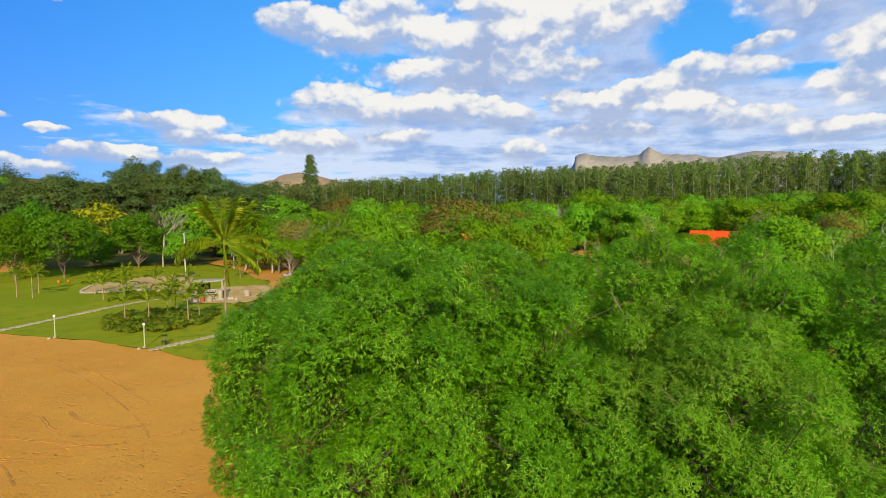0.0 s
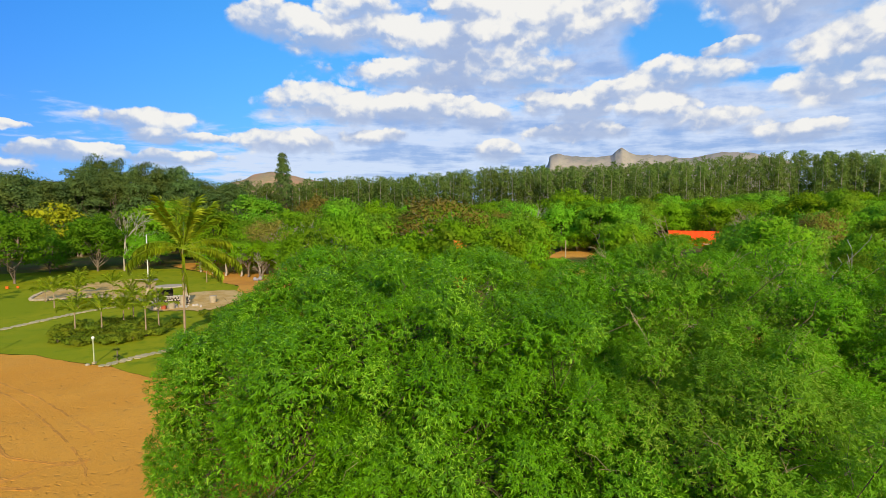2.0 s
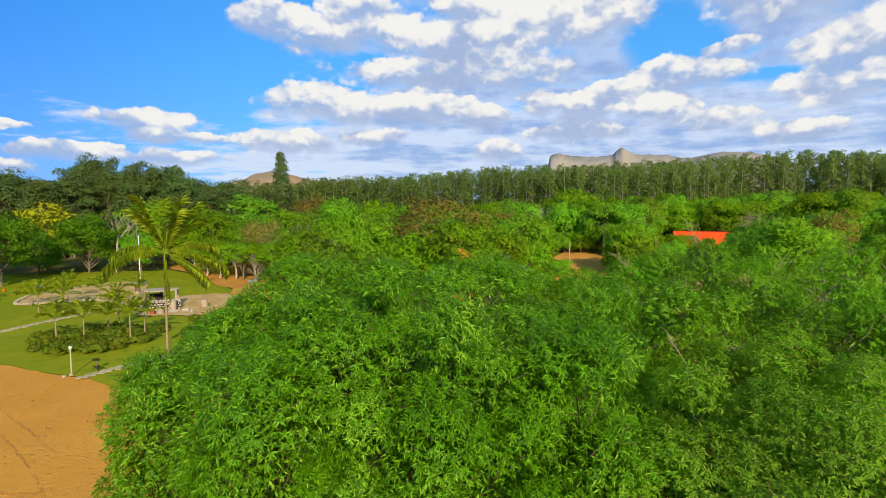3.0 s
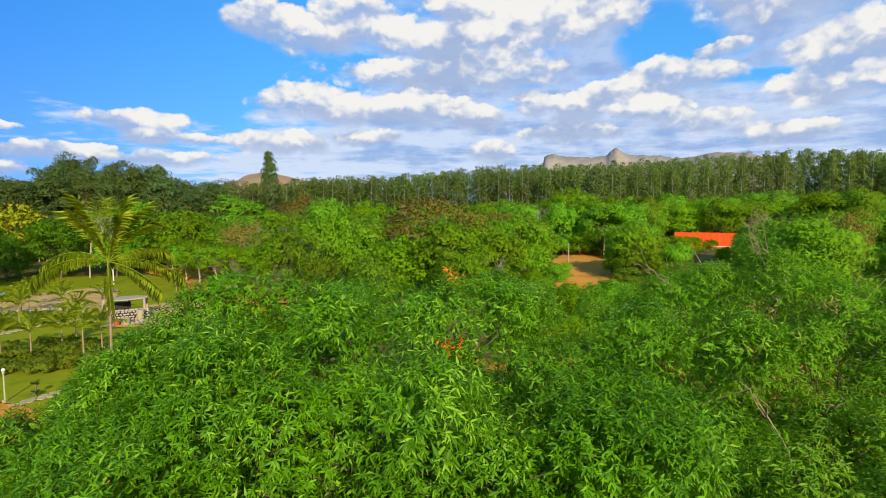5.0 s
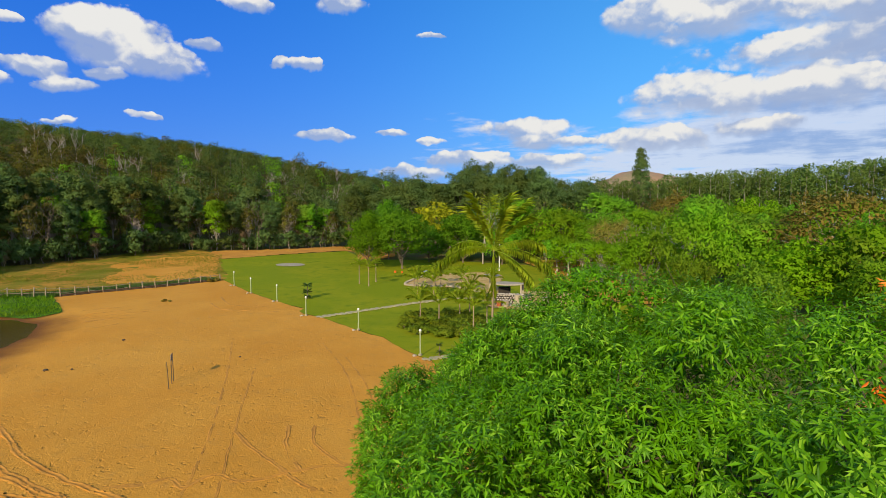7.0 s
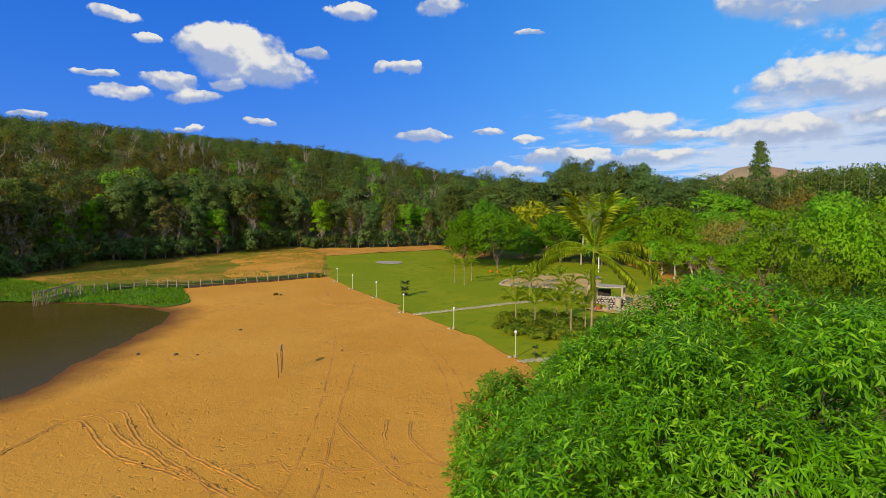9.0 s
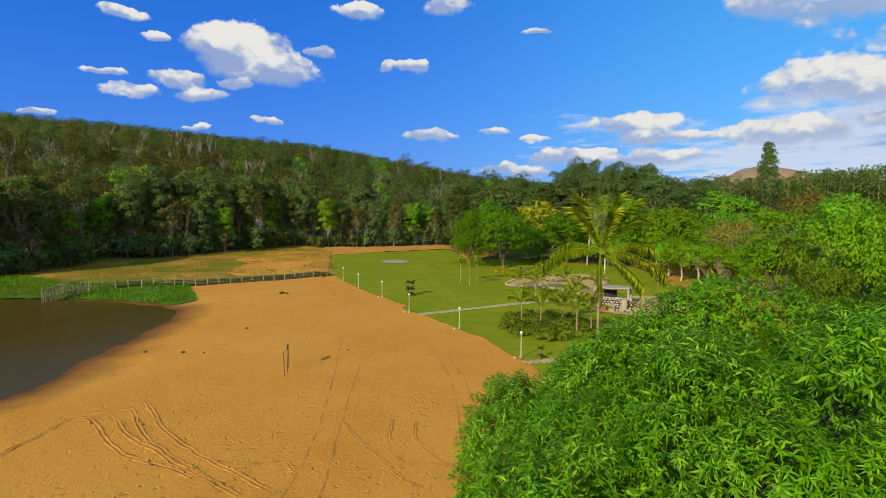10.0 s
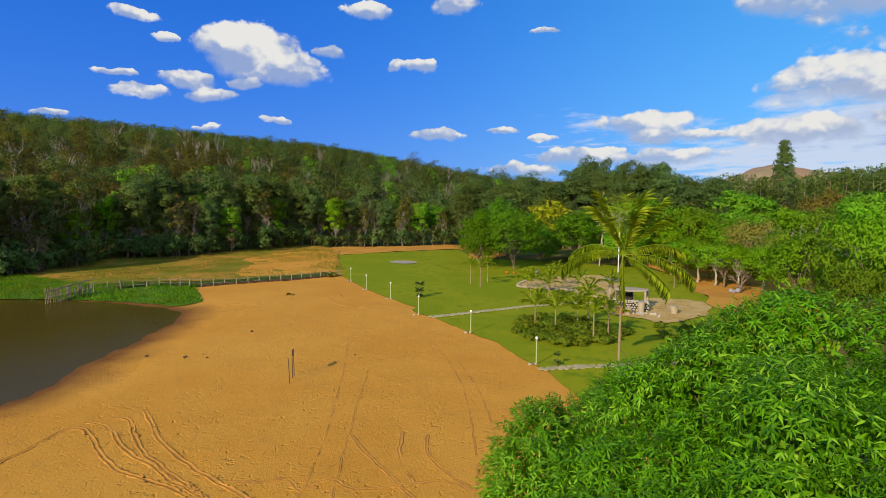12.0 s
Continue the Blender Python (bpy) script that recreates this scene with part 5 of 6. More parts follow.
young = [(-35.2, 62.2, 2.4), (-32.1, 61.4, 2.6), (-32.2, 65.6, 1.9), (-27.7, 61.2, 2.9), (-27.8, 64.1, 2.4), (-37.6, 82.4, 2.2), (-36.9, 75.6, 2.0), (-43.9, 76.9, 2.1), (-46.5, 81.0, 2.2),
         (-41.5, 80.5, 2.5), (-51.0, 81.5, 1.4), (-49.0, 86.0, 2.2), (-32.5, 68.2, 2.3), (-46.9, 77.0, 2.1), (-36.3, 99.5, 2.0)]
for k, (x, y, h) in enumerate(young):
    tagged(palm("young_palm", x, y, 100 + k, h * 0.95, 0.08, 10, 2.35, 0.55, 26, "young palm with a short pale trunk on the lawn", 0.8, mat="young_palm_leaf"), group="young palms")
for k, (x, y) in enumerate([(-60.6, 79.2), (-57.6, 78.2), (-60, 82.6)]):
    tagged(palm("slim_palm", x, y, 140 + k, 3.1, 0.08, 9, 1.5, 0.55, 16, "slim young palm standing on the mown lawn", 0.5), group="slim palms")


def tiered_plant(x, y, z, tufts, label, seed):
    """A stem with star-like tufts of stiff leaves."""
    rng = np.random.default_rng(seed)
    base = new("yucca")
    base.location = (x, y, z)
    top = tufts[-1][0]
    child("stem", mesh_of("yucca_stem", *tubes([([(0, 0, -0.1), (0.05, 0, top * 0.5), (0, 0.05, top)], [0.08, 0.06, 0.03])], 6), M["bark"], True), base)
    for h, r in tufts:
        n = 46
        a = rng.uniform(0, 6.28, n)
        axis = np.stack([np.cos(a), np.sin(a), rng.uniform(-0.35, 0.8, n)], 1)
        v, f = leaves(np.tile([0, 0, h], (n, 1)).astype(float), axis, np.tile([0, 0, 1.0], (n, 1)), r * rng.uniform(0.7, 1.1, n), np.full(n, r * 0.16), 0.2)
        child("tuft", mesh_of("yucca_tuft", v, f, M["dark_leaf"]), base)
    return tagged(base, label, "plant")


tiered_plant(-56.9, 65.0, 0.08, [(0.25, 0.75), (1.0, 0.9), (1.9, 0.9)], "dark tiered yucca plant on the lawn", 5)
tiered_plant(-25.9, 52.6, 0.08, [(0.3, 0.4), (0.9, 0.35)], "small dark garden plant beside the path", 6)


def bush_meshes(seed, mat, tall, wide):
    return tree_meshes("bush", seed, tall, wide, 0.0, 20, 90, 0.15, 0.10, M[mat], M["twig"], 0.05, 3, 0.42)


bush_sorts = [bush_meshes(200 + k, "bush_leaf", 1.0, 1.1) for k in range(3)]
bush_rng = np.random.default_rng(21)
BED = curve([(-37.6, 59.6), (-33, 57.2), (-30, 56.8), (-26.9, 59.2), (-25.6, 64), (-28, 68), (-35, 67.5), (-38, 63.6)])
made = 0
while made < 105:
    bx, by = bush_rng.uniform(-38.5, -25), bush_rng.uniform(56.5, 69)
    if inside(BED, np.array(bx), np.array(by)) > 0.5:
        made += 1
        plant("garden_bush", bush_sorts[made % 3], bx, by, "low olive-green bush in the garden bed", bush_rng.uniform(0, 6), bush_rng.uniform(0.65, 0.95), "garden bed bushes", category="bush")
for bx, by, s in [(-24, 68, 0.8), (-23, 71, 0.9), (-26, 71.5, 0.7), (-21, 66, 0.9), (-20.5, 70.5, 1.0), (-22.6, 66.5, 0.8)]:
    plant("garden_bush", bush_sorts[0], bx, by, "low olive-green bush beside the paving", bush_rng.uniform(0, 6), s, "paving bushes", category="bush")


dry_tuft = bush_meshes(206, "brown_leaf", 0.75, 0.7)
for bx, by, s in [(-71.0, 52.6, 0.50), (-70.5, 53.0, 0.35), (-82.9, 66.4, 0.9), (-82.6, 67.6, 0.8)]:
    plant("dry_bush", dry_tuft, bx, by, "small dry brown bush growing in the sand", bush_rng.uniform(0, 6), s, "dry bushes", category="bush")


# ---- bare trees ----
def bare_tree(name, x, y, tall, spread, seed, mat, label, depth=5, r=0.20, low=0.35):
    rng = np.random.default_rng(seed)
    paths = []

    def branch(p, way, length, rad, level):
        q = p + way * length
        paths.append(limb(rng, p, q, rad, rad * 0.62, 5, 0.07))
        if level == 0:
            return
        for _ in range(3 if level > 2 else 2 + int(rng.random() < 0.5)):
            w = unit(way + ball(rng, 1)[0] * [spread, spread, 0.45] + [0, 0, 0.12])
            branch(q if rng.random() < 0.7 else p + way * length * 0.7, w, length * rng.uniform(0.62, 0.82), rad * 0.60, level - 1)

    branch(np.array([0, 0, -0.3]), unit(np.array([0.06, 0.05, 1.0])), tall * low, r, depth)
    base = new(name)
    base.location = (x, y, float(height(x, y)))
    v, f = tubes(paths, 5)
    v[:, 2] *= tall / v[:, 2].max()
    child("trunk", mesh_of(name + "_wood", v, f, M[mat], True), base)
    return tagged(base, label, "tree")


bare_tree("bare_tree", -59, 116.5, 12.6, 0.7, 31, "pale_bark", "bare tree with forked white bark", 4, 0.19, 0.40)
bare_tree("bare_tree", 62.5, 103.4, 11.0, 1.1, 32, "twig", "leafless grey-brown tree with a fan of twigs", 6, 0.22, 0.26)
bare_tree("bare_tree", -28, 121, 10.0, 1.0, 33, "pale_bark", "leafless tree with pale crooked limbs", 5, 0.22, 0.3)
bare_tree("bare_tree", 22.8, 31.6, 12.6, 0.6, 34, "pale_bark", "thin leafless white tree among green crowns", 3, 0.10, 0.5)
bare_tree("bare_tree", 2, 92, 9.0, 1.2, 35, "pale_bark", "leafless tree with pale spreading limbs", 5, 0.2, 0.25)
for k, (x, y, h) in enumerate([(-14, 96, 10.0), (-21, 109, 10.5), (-1, 103, 9.5), (10, 84, 8.5), (27, 128, 11.0)]):
    bare_tree("bare_tree", x, y, h, 0.9, 340 + k, "pale_bark", "bare tree with pale crooked branches between green crowns", 5, 0.17, 0.3)
edge_rng = np.random.default_rng(61)
for k, (ex, ey) in enumerate(EDGE[6:56:5]):
    h = edge_rng.uniform(10, 16)
    bare_tree("slender_tree", ex + edge_rng.uniform(-1.0, 1.6), ey + edge_rng.uniform(-2.5, 2.5), h, 0.55, 360 + k, "bark", "slender grey-brown leafless tree at the forest edge", 3, 0.12, 0.6)["group"] = "slender edge trees"
for x, y, size in [(-39.5, 111, 0.85), (-35.8, 107.6, 0.95), (-32.6, 106.2, 0.9), (-28.6, 104.0, 0.85), (-25.0, 103.5, 0.9), (-43, 114, 0.95), (-21.5, 97, 0.8)]:
    grow("glade", x, y, size, 1.0, "glade trees")
for k, (x, y, h) in enumerate([(-31.0, 105.2, 5.0), (-27.5, 101.5, 4.0)]):
    bare_tree("gnarled_tree", x, y, h, 1.0, 300 + k, "bark", "gnarled many-stemmed tree on bare dirt", 4, 0.24, 0.30)


# ---- lamps, posts, fence ----
def box(bm, cx, cy, cz, sx, sy, sz, bevel=0.0):
    got = bmesh.ops.create_cube(bm, size=1.0, matrix=Matrix.LocRotScale((cx, cy, cz), None, (sx, sy, sz)))
    if bevel:
        bmesh.ops.bevel(bm, geom=list({e for v in got["verts"] for e in v.link_edges}), offset=bevel, segments=2, affect="EDGES")
    return bm


def cone(bm, x, y, z0, z1, r0, r1, sides=12):
    bmesh.ops.create_cone(bm, cap_ends=True, segments=sides, radius1=r0, radius2=r1, depth=z1 - z0, matrix=Matrix.Translation((x, y, (z0 + z1) / 2)))
    return bm


def garden_lamp():
    base = new("garden_lamp")
    part("footing", box(bmesh.new(), 0, 0, 0.06, 0.26, 0.26, 0.18, 0.02), M["stone"], base)
    post = part("post", cone(bmesh.new(), 0, 0, 0.1, 2.02, 0.06, 0.05), M["post_paint"], base)
    part("collar", cone(bmesh.new(), 0, 0, 1.99, 2.08, 0.10, 0.07), M["post_paint"], base)
    bm = bmesh.new()
    bmesh.ops.create_uvsphere(bm, u_segments=16, v_segments=10, radius=0.12, matrix=Matrix.Translation((0, 0, 2.19)))
    part("globe", bm, M["globe"], base, "white opal globe")
    return tagged(base, "slim garden lamp with a white globe at the lawn edge", "lamp", "garden lamps")


lamp = garden_lamp()
LAMPS = [(-27.2, 51.6), (-38.1, 55.4), (-48.2, 57.2), (-58.7, 61.3), (-67.3, 63.4), (-75.9, 66.4)]
lamp.matrix_basis = pose(LAMPS[0][0], LAMPS[0][1], 0.08)
for k, (x, y) in enumerate(LAMPS[1:]):
    copy_thing(lamp, pose(x, y, 0.08, 0.6 * (k % 3 - 1), 0.5 * (k % 2), 30 * k))


def stone_bm(seed, r, squash):
    bm = bmesh.new()
    bmesh.ops.create_icosphere(bm, subdivisions=2, radius=r)
    for v in bm.verts:
        v.co *= 1 + 0.22 * noise.noise(v.co * (2.2 / r) + Vector((seed, 0, 0)))
        v.co.z *= squash
    return bm


def stone_mesh(name, seed, r, squash, mat):
    bm = stone_bm(seed, r, squash)
    me = bpy.data.meshes.new(name)
    bm.to_mesh(me)
    bm.free()
    me.materials.append(mat)
    return me


pebble = stone_mesh("white_stone", 3, 0.20, 0.6, M["stone"])
for x, y in LAMPS:
    ob = tagged(new("white_stone", pebble), "small white stone beside a garden lamp", "stone", "lamp stones")
    ob.location = (x - 0.35, y - 0.35, 0.09)
clod = stone_mesh("dark_clod", 4, 0.125, 0.7, M["dark_wood"])
for x, y, s in [(-51.4, 29.3, 1.0), (-48.9, 31.6, 1.1), (-47.5, 32.9, 0.6), (-53.8, 39.6, 1.0), (-39.6, 42.5, 0.6)]:
    ob = tagged(new("driftwood_lump", clod), "dark lump of driftwood on the sand", "driftwood", "lumps on the sand")
    ob.location, ob.scale = (x, y, 0.09), (s, s * 1.4, s)


def stake(x, y, z0, z1, r, lean_x, lean_y, mat="wood", name="wooden_post", label="thin weathered wooden post standing in the sand", group="posts in the sand"):
    pts = [(0, 0, z0 - 0.3), (lean_x * 0.5 + 0.015, lean_y * 0.5, (z0 + z1) / 2), (lean_x, lean_y, z1)]
    ob = new(name, mesh_of(name, *tubes([(pts, [r, r * 0.95, r * 0.8])], 7), M[mat], True))
    ob.location = (x, y, 0)
    return tagged(ob, label, "post", group) if label else ob


stake(-36.8, 34.9, 0.05, 1.95, 0.034, -0.20, 0.02, "dark_wood")
stake(-37.7, 35.6, 0.05, 2.15, 0.034, -0.10, 0.05, "dark_wood")
stake(-38.2, 36.0, 0.05, 2.05, 0.034, -0.12, 0.04, "dark_wood")
board = new("sign_board")
tagged(board, "small weathered board fixed across two thin posts", "board")
for k in range(3):
    part("plank", box(bmesh.new(), 0, 0, -0.16 + 0.16 * k, 0.72, 0.03, 0.15, 0.006), M["wood"], board)
for sx in (-0.25, 0.25):
    part("batten", box(bmesh.new(), sx, 0.03, 0, 0.05, 0.03, 0.46, 0.005), M["wood"], board)
board.matrix_basis = pose(-38.02, 35.83, 1.92, 0, 0, 141)


def build_fence():
    line = curve(FENCE, False, 8)
    seg = np.r_[0, np.cumsum(np.hypot(*np.diff(line, axis=0).T))]
    count = int(seg[-1] / 1.75)
    rng = np.random.default_rng(9)
    fence = new("wooden_fence")
    tops = []
    for k in range(count + 1):
        s = seg[-1] * k / count
        x, y = np.interp(s, seg, line[:, 0]), np.interp(s, seg, line[:, 1])
        h = (1.40 if k < count * 0.5 else 1.15) * rng.uniform(0.85, 1.12)
        ob = stake(x, y, -0.1, h, 0.085, rng.uniform(-0.1, 0.1), rng.uniform(-0.1, 0.1), "post_wood", "post", "")
        ob.parent = fence
        tops.append((x, y, h * 0.86))
    for k in range(count):
        a, b = np.array(tops[k]), np.array(tops[k + 1])
        child("rail", mesh_of("rail", *tubes([([a, (a + b) / 2 - [0, 0, 0.04], b], [0.04, 0.038, 0.035])], 6), M["wood"], True), fence)
        if k < count * 0.6:
            a, b = a - [0, 0, 0.55], b - [0, 0, 0.55]
            child("rail", mesh_of("rail", *tubes([([a, (a + b) / 2 - [0, 0, 0.04], b], [0.035, 0.033, 0.03])], 6), M["wood"], True), fence)
    for k in range(int(count * 0.42), count):
        for low in (0.10, 0.30):
            a, b = np.array([*tops[k][:2], low]), np.array([*tops[k + 1][:2], low])
            child("log", mesh_of("log", *tubes([([a, (a + b) / 2 + [0, 0, 0.02], b], [0.10, 0.11, 0.09])], 7), M["dark_wood"], True), fence)
    tagged(fence, "rough fence of weathered wooden stakes and rails", "fence")
    pier = new("stake_pier")
    for k in range(17):
        t = k / 16
        for side in (-0.7, 0.7):
            x, y = -88.6 - 3.4 * t + side * 0.4, 27.2 + 5.4 * t - side * 0.6
            ob = stake(x + rng.uniform(-0.25, 0.25), y + rng.uniform(-0.25, 0.25), -0.9, rng.uniform(1.2, 2.0), 0.05, rng.uniform(-0.22, 0.22), rng.uniform(-0.22, 0.22), "wood", "stake", "")
            ob.parent = pier
    for side in (-0.7, 0.7):
        a, b = np.array([-88.6 + side * 0.4, 27.2 - side * 0.6, 1.35]), np.array([-92 + side * 0.4, 32.6 - side * 0.6, 2.0])
        child("handrail", mesh_of("handrail", *tubes([([a, (a + b) / 2, b], [0.055, 0.05, 0.05])], 6), M["wood"], True), pier)
    for k in range(22):
        t = (k + 0.5) / 22
        x, y = -88.6 - 3.4 * t, 27.2 + 5.4 * t
        bm = box(bmesh.new(), 0, 0, 0, 1.15, 0.20, 0.04, 0.004)
        ob = part("deck_plank", bm, M["wood"], pier)
        ob.matrix_basis = pose(x, y, 0.55 + 0.25 * t, 0, 0, -32 + 2 * (k % 3 - 1))
    tagged(pier, "small landing stage of rough stakes in the lake", "pier")


build_fence()


def build_reeds():
    """Tall green grass on the lake shore."""
    rng = np.random.default_rng(13)
    shore = curve([(-74.4, 38.9), (-77, 37.4), (-85, 32.8), (-97, 22.5), (-112, 6), (-122, 12), (-124, 26), (-104, 33), (-97, 41.5), (-90, 45.6), (-82, 44), (-75, 42)])
    x, y = rng.uniform(-124, -72, 52000), rng.uniform(4, 46, 52000)
    keep = inside(shore, x, y) > 0.1
    thick = undulate(x[keep], y[keep], 0.16, 1.0, 2.0) + rng.uniform(-0.5, 0.5, keep.sum()) > -0.25
    x, y = x[keep][thick], y[keep][thick]
    n = len(x)
    c = np.stack([x, y, height(x, y) + 0.02], 1)
    axis = np.stack([rng.normal(0, 0.3, n), rng.normal(0, 0.3, n), np.ones(n)], 1)
    tall = 0.28 + 0.42 * np.clip(undulate(x, y, 0.25, 1.0, 8.0) + 0.4, 0, 1)
    v, f = leaves(c, axis, ball(rng, n), tall * rng.uniform(0.6, 1.2, n), np.full(n, 0.07), 0.25)
    tagged(new("shore_reeds", mesh_of("shore_reeds", v, f, M["reed"])), "dense bright green reeds and grass on the lake shore", "reeds", kind="stuff")
    x, y = rng.uniform(-142, -84, 60000), rng.uniform(10, 100, 60000)
    field = curve([(-84, 70), (-100, 80), (-116, 90), (-131, 99), (-140, 90), (-138, 76), (-135, 58), (-137, 44), (-130, 33), (-122, 20), (-108, 14), (-100, 26), (-101, 36), (-96, 46), (-88, 52), (-86, 60)])
    keep = inside(field, x, y) > 0.2
    keep[keep] = undulate(x[keep], y[keep], 0.11, 1.0, 4.0) + rng.uniform(-0.25, 0.25, keep.sum()) > 0.02
    x, y = x[keep], y[keep]
    n = len(x)
    c = np.stack([x, y, height(x, y) + 0.03], 1)
    axis = np.stack([rng.normal(0, 0.45, n), rng.normal(0, 0.45, n), np.ones(n)], 1)
    v, f = leaves(c, axis, ball(rng, n), rng.uniform(0.15, 0.4, n), np.full(n, 0.06), 0.3)
    tagged(new("meadow_grass", mesh_of("meadow_grass", v, f, M["dry_blade"])), "tufts of dry yellow-green meadow grass", "grass", kind="stuff")


    # dark rank grass along the back of the fence
    line = curve(FENCE[1:], False, 60)
    pick = rng.integers(0, len(line), 15000)
    at = line[pick] + np.stack([-0.35 - 4.0 * rng.random(len(pick)) ** 1.5, rng.uniform(-0.3, 0.3, len(pick))], 1)
    at = at[undulate(at[:, 0], at[:, 1], 0.4, 1.0, 3.0) + rng.uniform(-0.4, 0.4, len(at)) > -0.35]
    n = len(at)
    axis = np.stack([rng.normal(0, 0.4, n), rng.normal(0, 0.4, n), np.ones(n)], 1)
    v, f = leaves(np.c_[at, height(at[:, 0], at[:, 1]) + 0.03], axis, ball(rng, n), rng.uniform(0.25, 0.6, n), np.full(n, 0.07), 0.3)
    tagged(new("fence_grass", mesh_of("fence_grass", v, f, M["stand_leaf"])), "dark rank grass along the wooden fence", "grass", kind="stuff")


build_reeds()


# ---- stone paths ----
def stone_path(name, points, width, label, seed):
    rng = np.random.default_rng(seed)
    line = curve(points, False, 8)
    seg = np.r_[0, np.cumsum(np.hypot(*np.diff(line, axis=0).T))]
    path = new(name)
    s = 0.0
    while s < seg[-1]:
        x, y = np.interp(s, seg, line[:, 0]), np.interp(s, seg, line[:, 1])
        for off in (-0.25, 0.25):
            n = int(rng.integers(6, 9))
            a = np.sort(rng.uniform(0, 6.28, n)) * 0.3 + np.arange(n) * 2 * np.pi / n * 0.7
            r = width * 0.30 * rng.uniform(0.85, 1.2, n)
            ring = np.stack([np.cos(a) * r, np.sin(a) * r], 1)
            bm = bmesh.new()
            vs = [bm.verts.new((p[0], p[1], 0)) for p in ring]
            face = bm.faces.new(vs)
            up = bmesh.ops.extrude_face_region(bm, geom=[face])["geom"]
            for v in up:
                if isinstance(v, bmesh.types.BMVert):
                    v.co = Vector((v.co.x * 0.94, v.co.y * 0.94, 0.07))
            bmesh.ops.recalc_face_normals(bm, faces=bm.faces)
            ob = part("slab", bm, M["path_stone"], path)
            ob.location = (x + off * width * 0.9 + rng.uniform(-0.1, 0.1), y + rng.uniform(-0.1, 0.1), 0.085 + rng.uniform(0, 0.02))
        s += width * 0.66
    tagged(path, label, "path", kind="structure")


stone_path("garden_path", [(-46.2, 57.6), (-45, 61.6), (-43.8, 66), (-42.4, 71), (-40.5, 75.5), (-38, 79)], 1.1, "path of pale irregular stone slabs across the lawn", 1)
stone_path("garden_path", [(-26, 50.9), (-25.2, 52.2), (-24.2, 53.8), (-22.7, 55.8), (-20.5, 58.5), (-18, 62)], 0.95, "path of pale irregular stone slabs by the sand", 2)


def stone_edging(points, label):
    """A kerb of rough stones along the rim of the paving."""
    rng = np.random.default_rng(51)
    line = curve(points, False, 10)
    seg = np.r_[0, np.cumsum(np.hypot(*np.diff(line, axis=0).T))]
    kerb = new("stone_edging")
    shapes = [stone_mesh("edging_stone", 30 + k, 0.24, 0.8, M["stone"]) for k in range(3)]
    for k in range(int(seg[-1] / 0.42)):
        x, y = np.interp(k * 0.42, seg, line[:, 0]), np.interp(k * 0.42, seg, line[:, 1])
        ob = child("edging_stone", shapes[k % 3], kerb)
        ob.location = (x + rng.uniform(-0.06, 0.06), y + rng.uniform(-0.06, 0.06), 0.20)
        ob.rotation_euler = (0, 0, rng.uniform(0, 6))
    tagged(kerb, label, "kerb", kind="structure")


stone_edging([(-57.2, 92), (-55.6, 86.5), (-53.2, 82.2), (-49, 83.4), (-45.8, 84.8), (-41, 83.2), (-36.4, 80.2)], "low kerb of rough pale stones round the paving")


